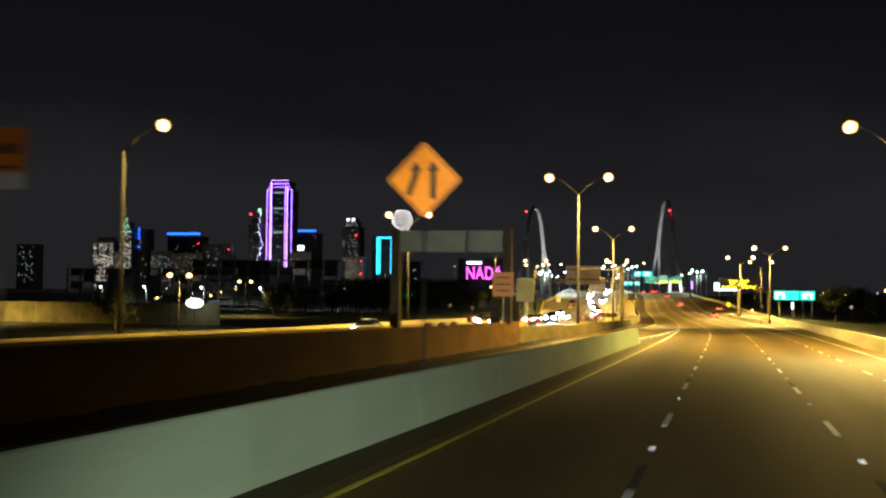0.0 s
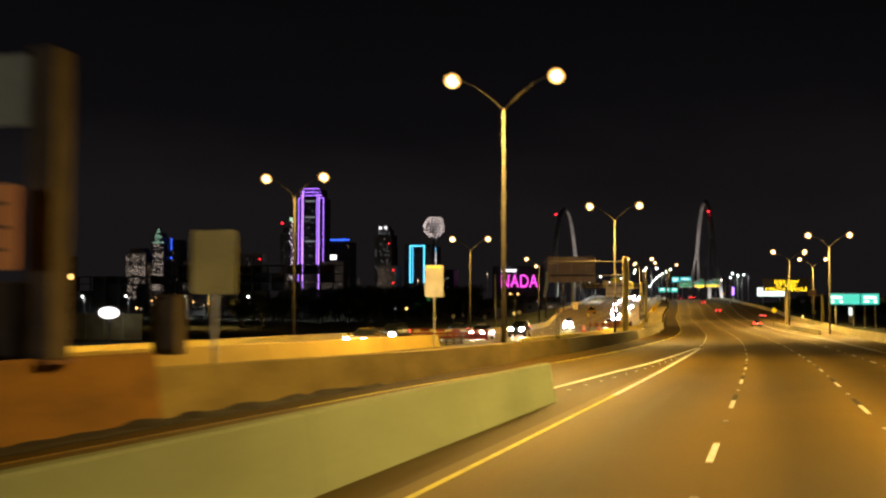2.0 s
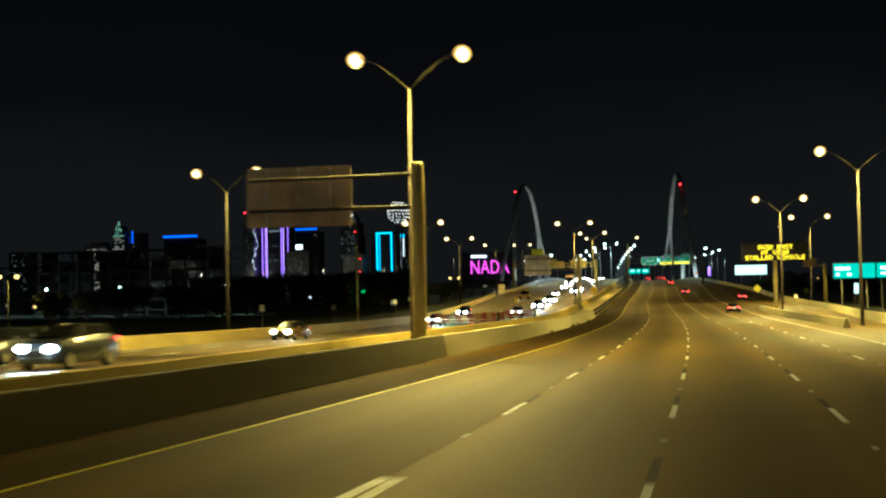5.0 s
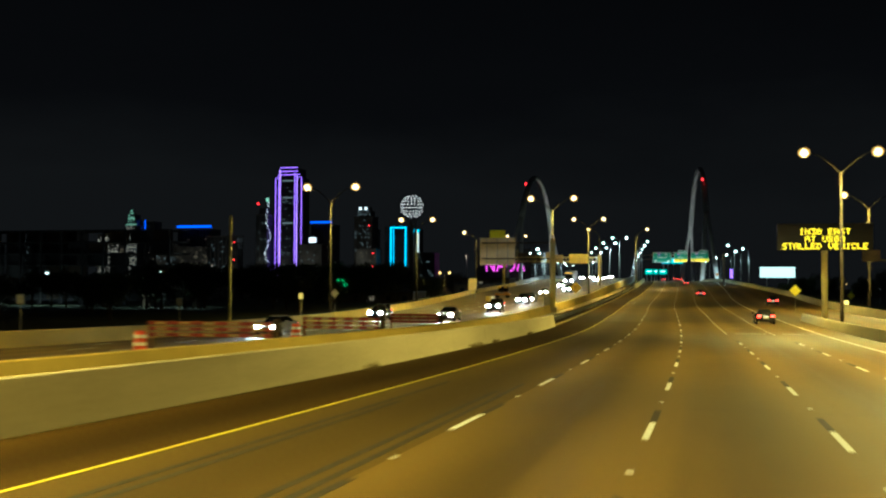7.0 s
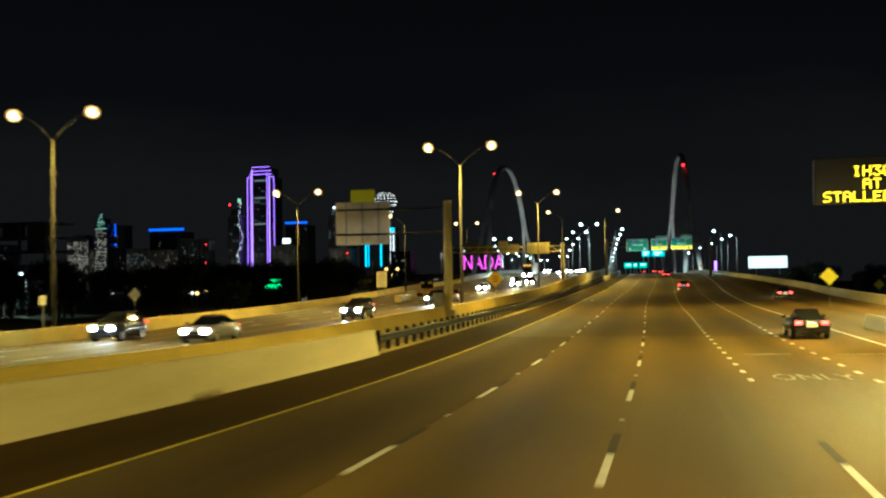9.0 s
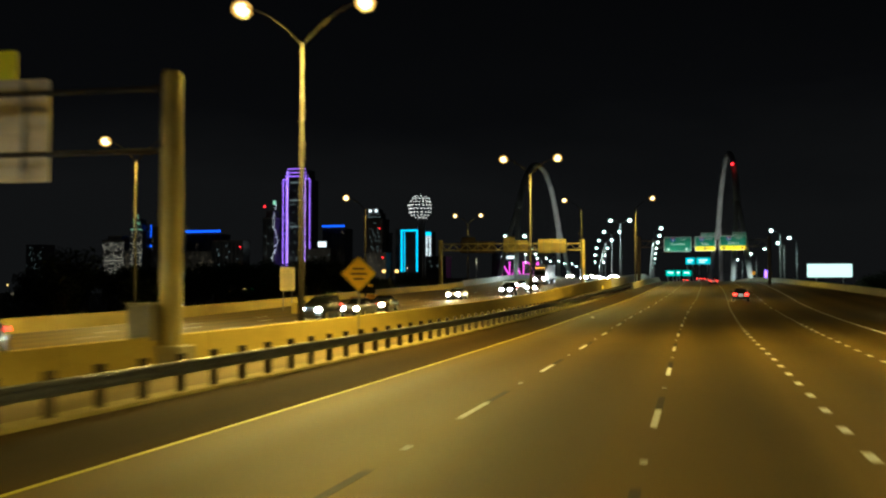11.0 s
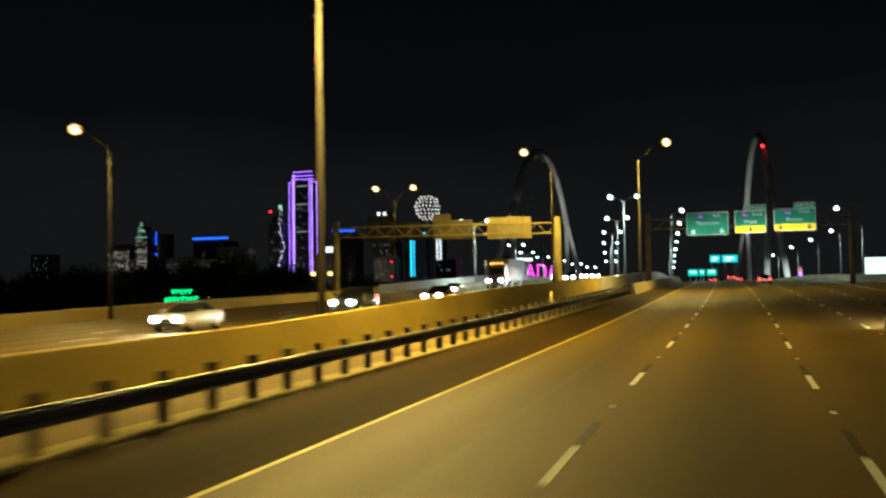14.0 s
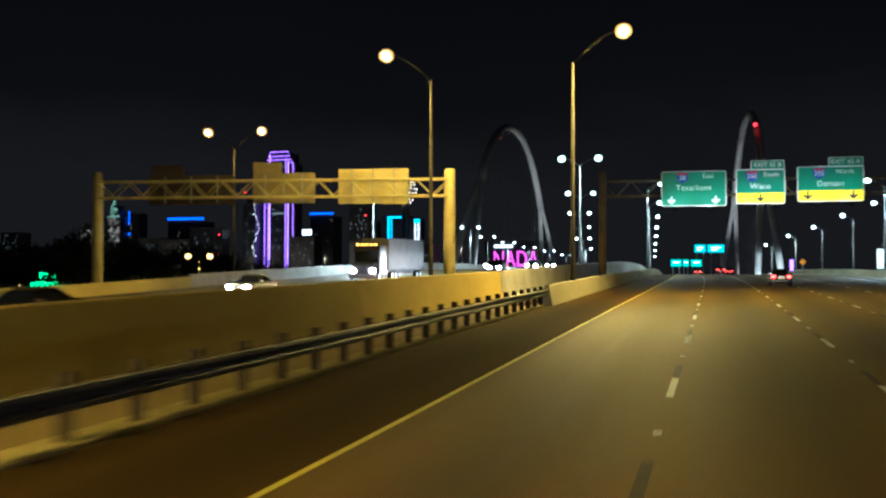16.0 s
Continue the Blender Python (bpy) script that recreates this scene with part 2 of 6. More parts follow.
M = {
    # browner than grey concrete: part of the lamps' yellow is in the colour
    "paving": pavement_material("paving", (0.127, 0.087, 0.020), (0.060, 0.0405, 0.0085), (0.012, 0.011, 0.01)),
    "paving_dark": pavement_material("paving_dark", (0.104, 0.068, 0.0115), (0.048, 0.0315, 0.0055), (0.010, 0.009, 0.008), (0.5, 0.75)),
    "ramp_asphalt": pavement_material("ramp_asphalt", (0.080, 0.054, 0.010), (0.042, 0.028, 0.0055), (0.012, 0.011, 0.01), (0.55, 0.8)),
    "shoulder": pavement_material("shoulder", (0.052, 0.031, 0.0045), (0.026, 0.015, 0.0025), (0.01, 0.01, 0.01), (0.8, 0.95), 0.08),
    # blue in the white stands in for headlight shine on the markings
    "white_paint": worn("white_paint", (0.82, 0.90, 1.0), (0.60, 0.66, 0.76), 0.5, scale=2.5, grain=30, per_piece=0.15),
    "yellow_paint": worn("yellow_paint", (0.62, 0.58, 0.035), (0.40, 0.36, 0.03), 0.5, scale=1.5, grain=30),
    "black_paint": worn("black_paint", (0.03, 0.03, 0.03), (0.012, 0.012, 0.012), 0.7, scale=2, grain=30),
    "barrier": worn("barrier", (0.56, 0.52, 0.33), (0.40, 0.365, 0.225), 0.85, scale=0.3, grain=9, streak=(1, 0.25, 2.2), per_piece=0.08),
    # dimmer light and headlight glare of one stretch put into barrier's colour
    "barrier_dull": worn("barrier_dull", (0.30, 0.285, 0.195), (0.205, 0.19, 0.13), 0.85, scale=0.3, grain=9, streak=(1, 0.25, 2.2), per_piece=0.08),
    "kerb": worn("kerb", (0.40, 0.335, 0.12), (0.25, 0.205, 0.07), 0.9, scale=0.9, grain=10),
    # brown cast of lamps and white balance put into the concrete's colour
    "barrier_brown_cast": worn("barrier_brown_cast", (0.25, 0.192, 0.070), (0.165, 0.124, 0.044), 0.85, scale=0.7, grain=9, streak=(1, 0.4, 1.4), per_piece=0.15),
    # greenish headlight shine put into the concrete's colour
    "barrier_headlit": worn("barrier_headlit", (0.238, 0.300, 0.212), (0.175, 0.22, 0.155), 0.8, scale=0.35, grain=9, streak=(1, 0.4, 1.3), per_piece=0.08),
    # bright copy of barrier: the lamps' yellow light is put into its colour
    "barrier_lit_yellow": worn("barrier_lit_yellow", (0.58, 0.455, 0.095), (0.44, 0.34, 0.07), 0.8, scale=0.35, grain=9, streak=(1, 0.5, 1.6), per_piece=0.10),
    # the lamps' orange light on this wall is put into its colour
    "barrier_lit_orange": worn("barrier_lit_orange", (0.215, 0.105, 0.020), (0.12, 0.058, 0.012), 0.85, scale=0.7, grain=9, streak=(1, 0.4, 1.4), per_piece=0.1),
    "bridge_concrete": worn("bridge_concrete", (0.50, 0.50, 0.48), (0.33, 0.33, 0.31), 0.8, scale=0.4, grain=8),
    "grass": worn("grass", (0.035, 0.045, 0.018), (0.012, 0.016, 0.008), 0.95, scale=0.05, grain=1.5, bump=0.8),
    "galvanised": worn("galvanised", (0.42, 0.42, 0.41), (0.24, 0.24, 0.23), 0.5, 0.55, scale=1.2, grain=18),
    "pole_steel": worn("pole_steel", (0.028, 0.022, 0.015), (0.016, 0.013, 0.009), 0.75, 0.0, scale=0.8, grain=12),
    "lamp_grey": worn("lamp_grey", (0.13, 0.135, 0.135), (0.08, 0.085, 0.085), 0.5, 0.2, scale=0.8, grain=12),
    # dim light on the far poles put into this near-black colour
    "pole_dim": worn("pole_dim", (0.026, 0.022, 0.016), (0.016, 0.014, 0.010), 0.8, scale=0.8, grain=12),
    "rail_steel": worn("rail_steel", (0.085, 0.095, 0.12), (0.045, 0.05, 0.06), 0.5, 0.35, scale=0.9, grain=14),
    "rust_steel": worn("rust_steel", (0.24, 0.12, 0.06), (0.10, 0.05, 0.03), 0.7, 0.2, scale=1.5, grain=14),
    "sign_back": worn("sign_back", (0.40, 0.32, 0.24), (0.27, 0.21, 0.155), 0.6, 0.1, scale=0.8, grain=10),
    # shade on unlit gantry parts put into the steel's colour
    "gantry_dark": worn("gantry_dark", (0.10, 0.078, 0.05), (0.06, 0.045, 0.03), 0.7, 0.1, scale=0.8, grain=10),
    "median": worn("median", (0.23, 0.17, 0.055), (0.14, 0.10, 0.035), 0.9, scale=0.5, grain=8, streak=(1, 0.3, 1)),
    "portal_steel": worn("portal_steel", (0.075, 0.055, 0.034), (0.04, 0.03, 0.02), 0.7, 0.1, scale=1.2, grain=12),
    "portal_panel": worn("portal_panel", (0.27, 0.30, 0.25), (0.19, 0.21, 0.18), 0.6, 0.1, scale=0.5, grain=10),
    # lighter copy of sign_back: lamplight on the panel put into its colour
    "sign_back_lit": worn("sign_back_lit", (0.74, 0.64, 0.44), (0.55, 0.46, 0.31), 0.6, 0.1, scale=0.8, grain=10),
    "sign_back_olive": worn("sign_back_olive", (0.36, 0.29, 0.12), (0.25, 0.20, 0.08), 0.6, 0.1, scale=0.8, grain=10),
    "sign_back_grey": worn("sign_back_grey", (0.36, 0.36, 0.35), (0.24, 0.24, 0.23), 0.5, 0.35, scale=0.8, grain=10),
    # yellow lamplight put into the steel's colour
    "gantry_lit_yellow": worn("gantry_lit_yellow", (0.60, 0.52, 0.20), (0.45, 0.38, 0.14), 0.5, 0.1, scale=0.8, grain=10),
    "green_sheet": worn("green_sheet", (0.005, 0.19, 0.118), (0.004, 0.15, 0.092), 0.35, scale=0.5, grain=20, bump=0.05),
    "yellow_sheet": worn("yellow_sheet", (0.95, 0.90, 0.02), (0.88, 0.82, 0.02), 0.35, scale=0.6, grain=20, bump=0.05),
    "orange_sheet": worn("orange_sheet", (0.90, 0.28, 0.015), (0.70, 0.20, 0.012), 0.35, scale=0.8, grain=20, bump=0.05),
    "faded_orange": worn("faded_orange", (0.92, 0.38, 0.13), (0.80, 0.30, 0.10), 0.4, scale=0.8, grain=20, bump=0.05),
    "amber_sheet": worn("amber_sheet", (0.97, 0.66, 0.03), (0.88, 0.56, 0.025), 0.35, scale=0.8, grain=20, bump=0.05),
    "dark_post": worn("dark_post", (0.05, 0.037, 0.024), (0.025, 0.018, 0.012), 0.8, scale=2, grain=15),
    "white_sheet": worn("white_sheet", (0.82, 0.82, 0.80), (0.66, 0.66, 0.63), 0.35, scale=0.8, grain=20, bump=0.05),
    "cream_sheet": worn("cream_sheet", (0.80, 0.70, 0.42), (0.68, 0.58, 0.33), 0.4, scale=0.8, grain=20, bump=0.05),
    "trailer_orange": worn("trailer_orange", (0.50, 0.24, 0.022), (0.32, 0.15, 0.015), 0.5, scale=1.2, grain=16),
    "drum_orange": worn("drum_orange", (0.75, 0.10, 0.03), (0.55, 0.07, 0.02), 0.5, scale=2.0, grain=20, bump=0.05),
    "faded_white": worn("faded_white", (0.46, 0.50, 0.58), (0.13, 0.11, 0.06), 0.6, scale=1.6, grain=22),
    "red_board": worn("red_board", (0.25, 0.032, 0.02), (0.13, 0.02, 0.012), 0.55, scale=1.2, grain=14),
    "blue_sheet": shader("blue_sheet", (0.01, 0.05, 0.35), 0.35),
    "red_sheet": shader("red_sheet", (0.55, 0.02, 0.02), 0.35),
    "black_sheet": shader("black_sheet", (0.015, 0.015, 0.015), 0.45),
    # bluish too, for the headlights' white glint put into the colour
    "marker_white": shader("marker_white", (0.82, 0.88, 0.98), 0.25),
    "tyre": worn("tyre", (0.022, 0.022, 0.022), (0.012, 0.012, 0.012), 0.85, scale=6, grain=60),
    "rim": shader("rim", (0.45, 0.45, 0.46), 0.3, 0.9),
    "glass": shader("glass", (0.012, 0.014, 0.016), 0.06, 0.0, 0.6),
    "trim": shader("trim", (0.02, 0.02, 0.02), 0.5),
    "post_black": shader("post_black", (0.006, 0.006, 0.006), 0.8, 0.0, 0.1),
    "bark": worn("bark", (0.10, 0.075, 0.05), (0.04, 0.03, 0.02), 0.95, scale=3, grain=20, bump=0.8),
    "leaves": worn("leaves", (0.040, 0.052, 0.018), (0.020, 0.026, 0.010), 0.7, scale=0.8, grain=5),
    "facade": worn("facade", (0.10, 0.10, 0.11), (0.05, 0.05, 0.055), 0.5, scale=0.06, grain=0.6, bump=0.05),
    "facade_glass": worn("facade_glass", (0.06, 0.065, 0.08), (0.03, 0.034, 0.042), 0.25, scale=0.05, grain=0.4, bump=0.02),
    "facade_brown": worn("facade_brown", (0.16, 0.12, 0.09), (0.08, 0.06, 0.045), 0.8, scale=0.2, grain=2),
    # olive lamplight put into the wall's colour
    "sound_wall": worn("sound_wall", (0.36, 0.31, 0.15), (0.21, 0.18, 0.085), 0.85, scale=0.4, grain=6),
    "arch_white": worn("arch_white", (0.50, 0.52, 0.52), (0.38, 0.40, 0.40), 0.5, scale=0.08, grain=1.0, bump=0.05),
    "sodium": halo_glass("sodium_lens", (1.0, 0.50, 0.09), 1.25, 0.35),
    "sodium_tube": glow("sodium_tube", (1.0, 0.82, 0.45), 16.0),
    "led_tube": glow("led_tube", (0.9, 1.0, 0.97), 40.0),
    "sodium_far": glow("sodium_far_lens", (1.0, 0.60, 0.18), 3.5),
    "led": halo_glass("led_lens", (0.62, 1.0, 0.90), 4.0, 0.5),
    "headlight": glow("headlight_lens", (1.0, 0.95, 0.86), 420.0),
    "headlight_blue": glow("xenon_lens", (0.74, 0.90, 1.0), 420.0),
    "taillight": glow("taillight_lens", (1.0, 0.04, 0.03), 16.0),
    "indicator": glow("indicator_lens", (1.0, 0.45, 0.06), 8.0),
    "amber_led": glow("amber_led", (1.0, 0.74, 0.02), 5.0),
    "violet": glow("violet_neon", (0.34, 0.15, 1.0), 4.0),
    "violet_pale": glow("violet_pale_neon", (0.44, 0.25, 1.0), 4.6),
    "blue": glow("blue_neon", (0.012, 0.11, 1.0), 2.2),
    "cyan": glow("cyan_neon", (0.03, 0.62, 1.0), 2.2),
    "magenta": glow("magenta_neon", (0.95, 0.09, 0.80), 2.6),
    "pale_green": glow("pale_green_light", (0.45, 1.0, 0.72), 0.9),
    "green_neon": glow("green_neon", (0.01, 0.80, 0.22), 2.0),
    "red": glow("red_beacon", (1.0, 0.02, 0.03), 6.0),
    "window_warm": glow("window_warm", (1.0, 0.82, 0.55), 0.24),
    "window_cool": glow("window_cool", (0.72, 0.95, 1.0), 0.26),
    "window_bright": glow("window_bright", (1.0, 0.93, 0.76), 0.7),
    "white_neon": glow("white_neon", (0.85, 0.95, 1.0), 2.2),
    "bulb_white": glow("bulb_white", (1.0, 0.97, 0.92), 4.5),
    "screen": glow("led_screen", (0.72, 1.0, 0.96), 1.6),
    "lit_cyan_sign": glow("lit_cyan_sign", (0.0, 0.60, 0.68), 1.2),
    "exit_yellow": worn("exit_yellow", (0.92, 0.66, 0.012), (0.84, 0.58, 0.012), 0.35, scale=0.6, grain=20, bump=0.05),
    # amber lamplight is put into this concrete's colour
    "barrier_lit_amber": worn("barrier_lit_amber", (0.43, 0.31, 0.07), (0.32, 0.225, 0.05), 0.8, scale=0.35, grain=9, streak=(1, 0.5, 1.6), per_piece=0.10),
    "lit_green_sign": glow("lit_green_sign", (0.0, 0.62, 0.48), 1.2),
}


# ---- mesh helpers ----
def empty(name, m=None):
    ob = new(name)
    if m is not None:
        ob.matrix_world = m
        ob.matrix_basis = m
    return ob


def part(name, bm, material, parent=None, label="", place=None):
    me = bpy.data.meshes.new(name)
    bm.to_mesh(me)
    bm.free()
    me.materials.append(M[material])
    ob = new(name, me)
    if parent is not None:
        ob.parent = parent
    if place is not None:
        ob.matrix_basis = place
    if label:
        ob["label"] = label
    return ob


def smooth(ob):
    for f in ob.data.polygons:
        f.use_smooth = True
    return ob


def box(bm, x0, x1, y0, y1, z0, z1, bevel=0.0):
    r = bmesh.ops.create_cube(bm, size=1.0, matrix=Matrix.Translation(((x0 + x1) / 2, (y0 + y1) / 2, (z0 + z1) / 2)) @ Matrix.Diagonal((x1 - x0, y1 - y0, z1 - z0, 1)))
    if bevel:
        es = {e for v in r["verts"] for e in v.link_edges}
        bmesh.ops.bevel(bm, geom=list(es), offset=bevel, segments=2, affect="EDGES", profile=0.6)
    return bm


def boxes(*rows, bevel=0.0):
    bm = bmesh.new()
    for r in rows:
        box(bm, *r, bevel=bevel)
    return bm


def tube(bm, points, radii, sides=10, cap=True):
    """A round bar through points."""
    rings = []
    n = len(points)
    for i, p in enumerate(points):
        p = Vector(p)
        d = (Vector(points[min(i + 1, n - 1)]) - Vector(points[max(i - 1, 0)])).normalized()
        side = d.cross(Vector((0.02, 1, 0.03))) if abs(d.y) < 0.95 else d.cross(Vector((1, 0.02, 0)))
        side.normalize()
        up = side.cross(d)
        r = radii[i] if isinstance(radii, (list, tuple)) else radii
        rings.append([bm.verts.new(p + r * (math.cos(a) * side + math.sin(a) * up)) for a in (2 * math.pi * k / sides for k in range(sides))])
    for a, b in zip(rings, rings[1:]):
        for k in range(sides):
            bm.faces.new((a[k], a[(k + 1) % sides], b[(k + 1) % sides], b[k]))
    if cap:
        bm.faces.new(rings[0][::-1])
        bm.faces.new(rings[-1])
    return bm


def extrude_profile(profile, y0, y1, along, step=6.0, closed=True):
    """A strip with a cross-section of (across, up) pairs, led along y by along(y, across, up)."""
    bm = bmesh.new()
    n = max(1, math.ceil((y1 - y0) / step))
    rings = []
    for i in range(n + 1):
        y = y0 + (y1 - y0) * i / n
        rings.append([bm.verts.new(along(y, a, h)) for a, h in profile])
    k = len(profile)
    for a, b in zip(rings, rings[1:]):
        for j in range(k if closed else k - 1):
            bm.faces.new((a[j], b[j], b[(j + 1) % k], a[(j + 1) % k]))
    if closed:
        bm.faces.new(rings[0])
        bm.faces.new(rings[-1][::-1])
    return bm


def words(name, text, size, material, parent, place, align="CENTER", extrude=0.004, wide=1.0):
    cu = bpy.data.curves.new(name, "FONT")
    cu.body, cu.size, cu.align_x, cu.align_y, cu.extrude = text, size, align, "CENTER", extrude
    cu.space_character = 1.05
    cu.materials.append(M[material])
    ob = new(name, cu)
    ob.parent = parent
    ob.matrix_basis = place @ Matrix.Diagonal((wide, 1, 1, 1))
    return ob


def at(u, y, dz=0.0, turn=0.0):
    """A standing thing's pose on the road's line, turned with it."""
    p = spot_on(u, y, dz)
    return pose(*p, 0, 0, heading(y) + turn)


def on_west_at(u, y):
    """The pose of a thing standing on the oncoming carriageway."""
    return at(u, y, west_level(u, y))


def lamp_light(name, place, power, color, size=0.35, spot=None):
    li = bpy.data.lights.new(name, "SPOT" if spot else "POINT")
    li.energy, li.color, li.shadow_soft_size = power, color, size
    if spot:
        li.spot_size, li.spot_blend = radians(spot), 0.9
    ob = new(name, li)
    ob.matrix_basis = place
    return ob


# ---- ground ----
def ground_level(x, y):
    u = x - line(y)
    near = level(y) - 0.45
    if u < 0:
        d = max(0.0, (outer_edge(y) - 2.0) - u)
    else:
        d = max(0.0, u - right_edge(y) - 1.5)
    far = -6.2
    k = min(1.0, d / 34.0)
    k = k * k * (3 - 2 * k)
    base = min(near, level(y) + west_level(outer_edge(y), y) - 0.35 if u < -20 else near)
    return base + (far - base) * k


def build_ground():
    xs = [-4200, -3000, -2200, -1600, -1100, -700, -450, -300, -220, -170, -140] + [-120 + 6 * i for i in range(34)] + [90, 110, 140, 200, 320, 600, 1100, 1800, 2800, 4200]
    ys = [-900, -400, -200, -100] + [-60 + 14 * i for i in range(72)] + [980, 1060, 1160, 1300, 1500, 1800, 2200, 2800, 3500, 4600]
    bm = bmesh.new()
    rows = []
    for y in ys:
        rows.append([bm.verts.new((x, y, ground_level(x, min(y, 940)) if -100 <= y <= 1000 else -6.2)) for x in xs])
    for a, b in zip(rows, rows[1:]):
        for i in range(len(xs) - 1):
            bm.faces.new((a[i], a[i + 1], b[i + 1], b[i]))
    ob = part("ground", bm, "grass")
    tagged(smooth(ob), "dark grass ground beside the raised motorway at night", "ground", kind="structure")


build_ground()


def sheet(name, edges, y0, y1, material, lift, step=5.0):
    """A paved strip whose edges() gives offsets across; UV in metres."""
    bm = bmesh.new()
    uvl = bm.loops.layers.uv.new("UVMap")
    n = math.ceil((y1 - y0) / step)
    rows = []
    for i in range(n + 1):
        y = y0 + (y1 - y0) * i / n
        us = edges(y)
        rows.append([(bm.verts.new(spot_on(u, y, lift(u, y))), (u, y)) for u in us])
    for a, b in zip(rows, rows[1:]):
        for j in range(len(a) - 1):
            q = (a[j], a[j + 1], b[j + 1], b[j])
            f = bm.faces.new([v for v, _ in q])
            for lp, (_, uv) in zip(f.loops, q):
                lp[uvl].uv = uv
    # underside skirt gives the slab its thickness
    ret = bmesh.ops.extrude_face_region(bm, geom=bm.faces[:])
    vs = [g for g in ret["geom"] if isinstance(g, bmesh.types.BMVert)]
    bmesh.ops.translate(bm, verts=vs, vec=(0, 0, -0.3))
    bmesh.ops.recalc_face_normals(bm, faces=bm.faces[:])
    return part(name, bm, material)


def spread(a, b, n):
    return [a + (b - a) * i / n for i in range(n + 1)]


left_yellow = lambda y: ramp(y, (-40, -11.5), (90, -11.5), (112, -10.5), (135, -9.6), (160, -9.1), (200, -8.15), (260, -8.1), (350, -8.1), (385, -8.27), (408, -8.2), (430, -8.1), (1000, -8.0))
ramp_edge = lambda y: ramp(y, (-40, -4.2), (90, -4.2), (120, -3.95), (160, -3.9), (302, -3.9))
road = sheet("road", lambda y: spread(ramp_edge(y), right_edge(y), 8), -60, 302, "paving", lambda u, y: 0.0)
road_far = sheet("road_far", lambda y: spread(left_yellow(y) + 0.26, right_edge(y), 8), 302, 1000, "paving_dark", lambda u, y: 0.0)
tagged(road_far, "darker worn asphalt motorway lanes leading onto the bridge", "road", kind="structure")
tagged(road, "worn concrete motorway lanes, part of the street lamps' yellow put into their colour", "road", kind="structure")
merging_lane = sheet("merging_lane", lambda y: spread(left_yellow(y) + 0.26, ramp_edge(y), 3), -60, 302, "ramp_asphalt", lambda u, y: 0.0)
tagged(merging_lane, "brown worn asphalt of the merging ramp lane", "road", kind="structure")
shoulder = sheet("road_shoulder", lambda y: spread(-13.0 if y < 128 else -16.0, left_yellow(y) + 0.26, 3), -60, 1000, "shoulder", lambda u, y: -0.004)
tagged(shoulder, "dark asphalt shoulder along the median barrier", "shoulder", kind="structure")
west = sheet("westbound_road", lambda y: spread(-13.02 if y < 128 else -16.02, outer_edge(y), 6), -60, 1000, "paving", lambda u, y: west_level(u, y))
tagged(west, "oncoming concrete carriageway beyond the median barrier", "road", kind="structure")

median = sheet("median_strip", lambda y: spread(-11.95, ramp(y, (287, -15.2), (310, -15.62)), 2), 287.5, 486, "median", lambda u, y: 0.02)
tagged(median, "pale worn concrete strip between the guard rail and the wall", "median", kind="structure")

# black dirt that has gathered along the foot of the ramp's barrier
rough_edge = random.Random(11)
jag = [rough_edge.uniform(-0.12, 0.16) for _ in range(200)]
M["dirt"] = worn("dirt", (0.022, 0.018, 0.014), (0.010, 0.008, 0.007), 0.95, scale=1.5, grain=12, bump=0.9)
dirt = sheet("dirt_strip", lambda y: spread(-12.62, ramp(y, (58, -11.46), (90, -12.3)) + jag[int(y * 1.25) % 200] * 0.5, 2), -40, 92, "dirt", lambda u, y: 0.01 + (0.10 + 0.4 * jag[int(y * 1.25 + 7) % 200] if u < -12.3 else 0.0), 0.8)
tagged(dirt, "black dirt and debris along the foot of the barrier", "dirt", kind="structure")

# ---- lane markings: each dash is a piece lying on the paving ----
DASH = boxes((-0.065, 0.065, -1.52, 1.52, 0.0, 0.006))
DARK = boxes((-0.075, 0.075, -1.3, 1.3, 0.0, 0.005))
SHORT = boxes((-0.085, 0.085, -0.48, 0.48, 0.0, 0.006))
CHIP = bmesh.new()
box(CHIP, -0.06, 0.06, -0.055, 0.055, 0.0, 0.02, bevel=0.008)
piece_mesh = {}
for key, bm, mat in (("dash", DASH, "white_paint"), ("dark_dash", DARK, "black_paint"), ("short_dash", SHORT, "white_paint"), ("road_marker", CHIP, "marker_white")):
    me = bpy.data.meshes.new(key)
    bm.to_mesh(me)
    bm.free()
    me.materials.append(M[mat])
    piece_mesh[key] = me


def piece(key, u, y, parent, dz=0.003, west_side=False):
    ob = new(key, piece_mesh[key])
    ob.parent = parent
    z = level(y) + dz + (west_level(u, y) if west_side else 0.0)
    ob.matrix_basis = pose(line(y) + u, y, z, grade(y), 0, heading(y))


PERIOD = 12.19
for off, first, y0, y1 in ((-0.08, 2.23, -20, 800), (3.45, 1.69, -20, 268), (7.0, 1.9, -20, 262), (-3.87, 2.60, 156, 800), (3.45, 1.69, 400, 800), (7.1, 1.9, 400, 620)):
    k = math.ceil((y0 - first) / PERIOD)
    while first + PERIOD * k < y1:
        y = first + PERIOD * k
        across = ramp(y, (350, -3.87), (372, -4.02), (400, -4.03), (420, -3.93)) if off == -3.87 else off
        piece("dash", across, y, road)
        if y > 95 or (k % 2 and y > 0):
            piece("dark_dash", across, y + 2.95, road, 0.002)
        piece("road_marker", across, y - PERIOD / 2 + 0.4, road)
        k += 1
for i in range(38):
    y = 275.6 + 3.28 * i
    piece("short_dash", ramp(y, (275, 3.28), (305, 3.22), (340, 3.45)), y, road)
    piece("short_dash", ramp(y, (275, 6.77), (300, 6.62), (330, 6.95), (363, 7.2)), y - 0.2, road)
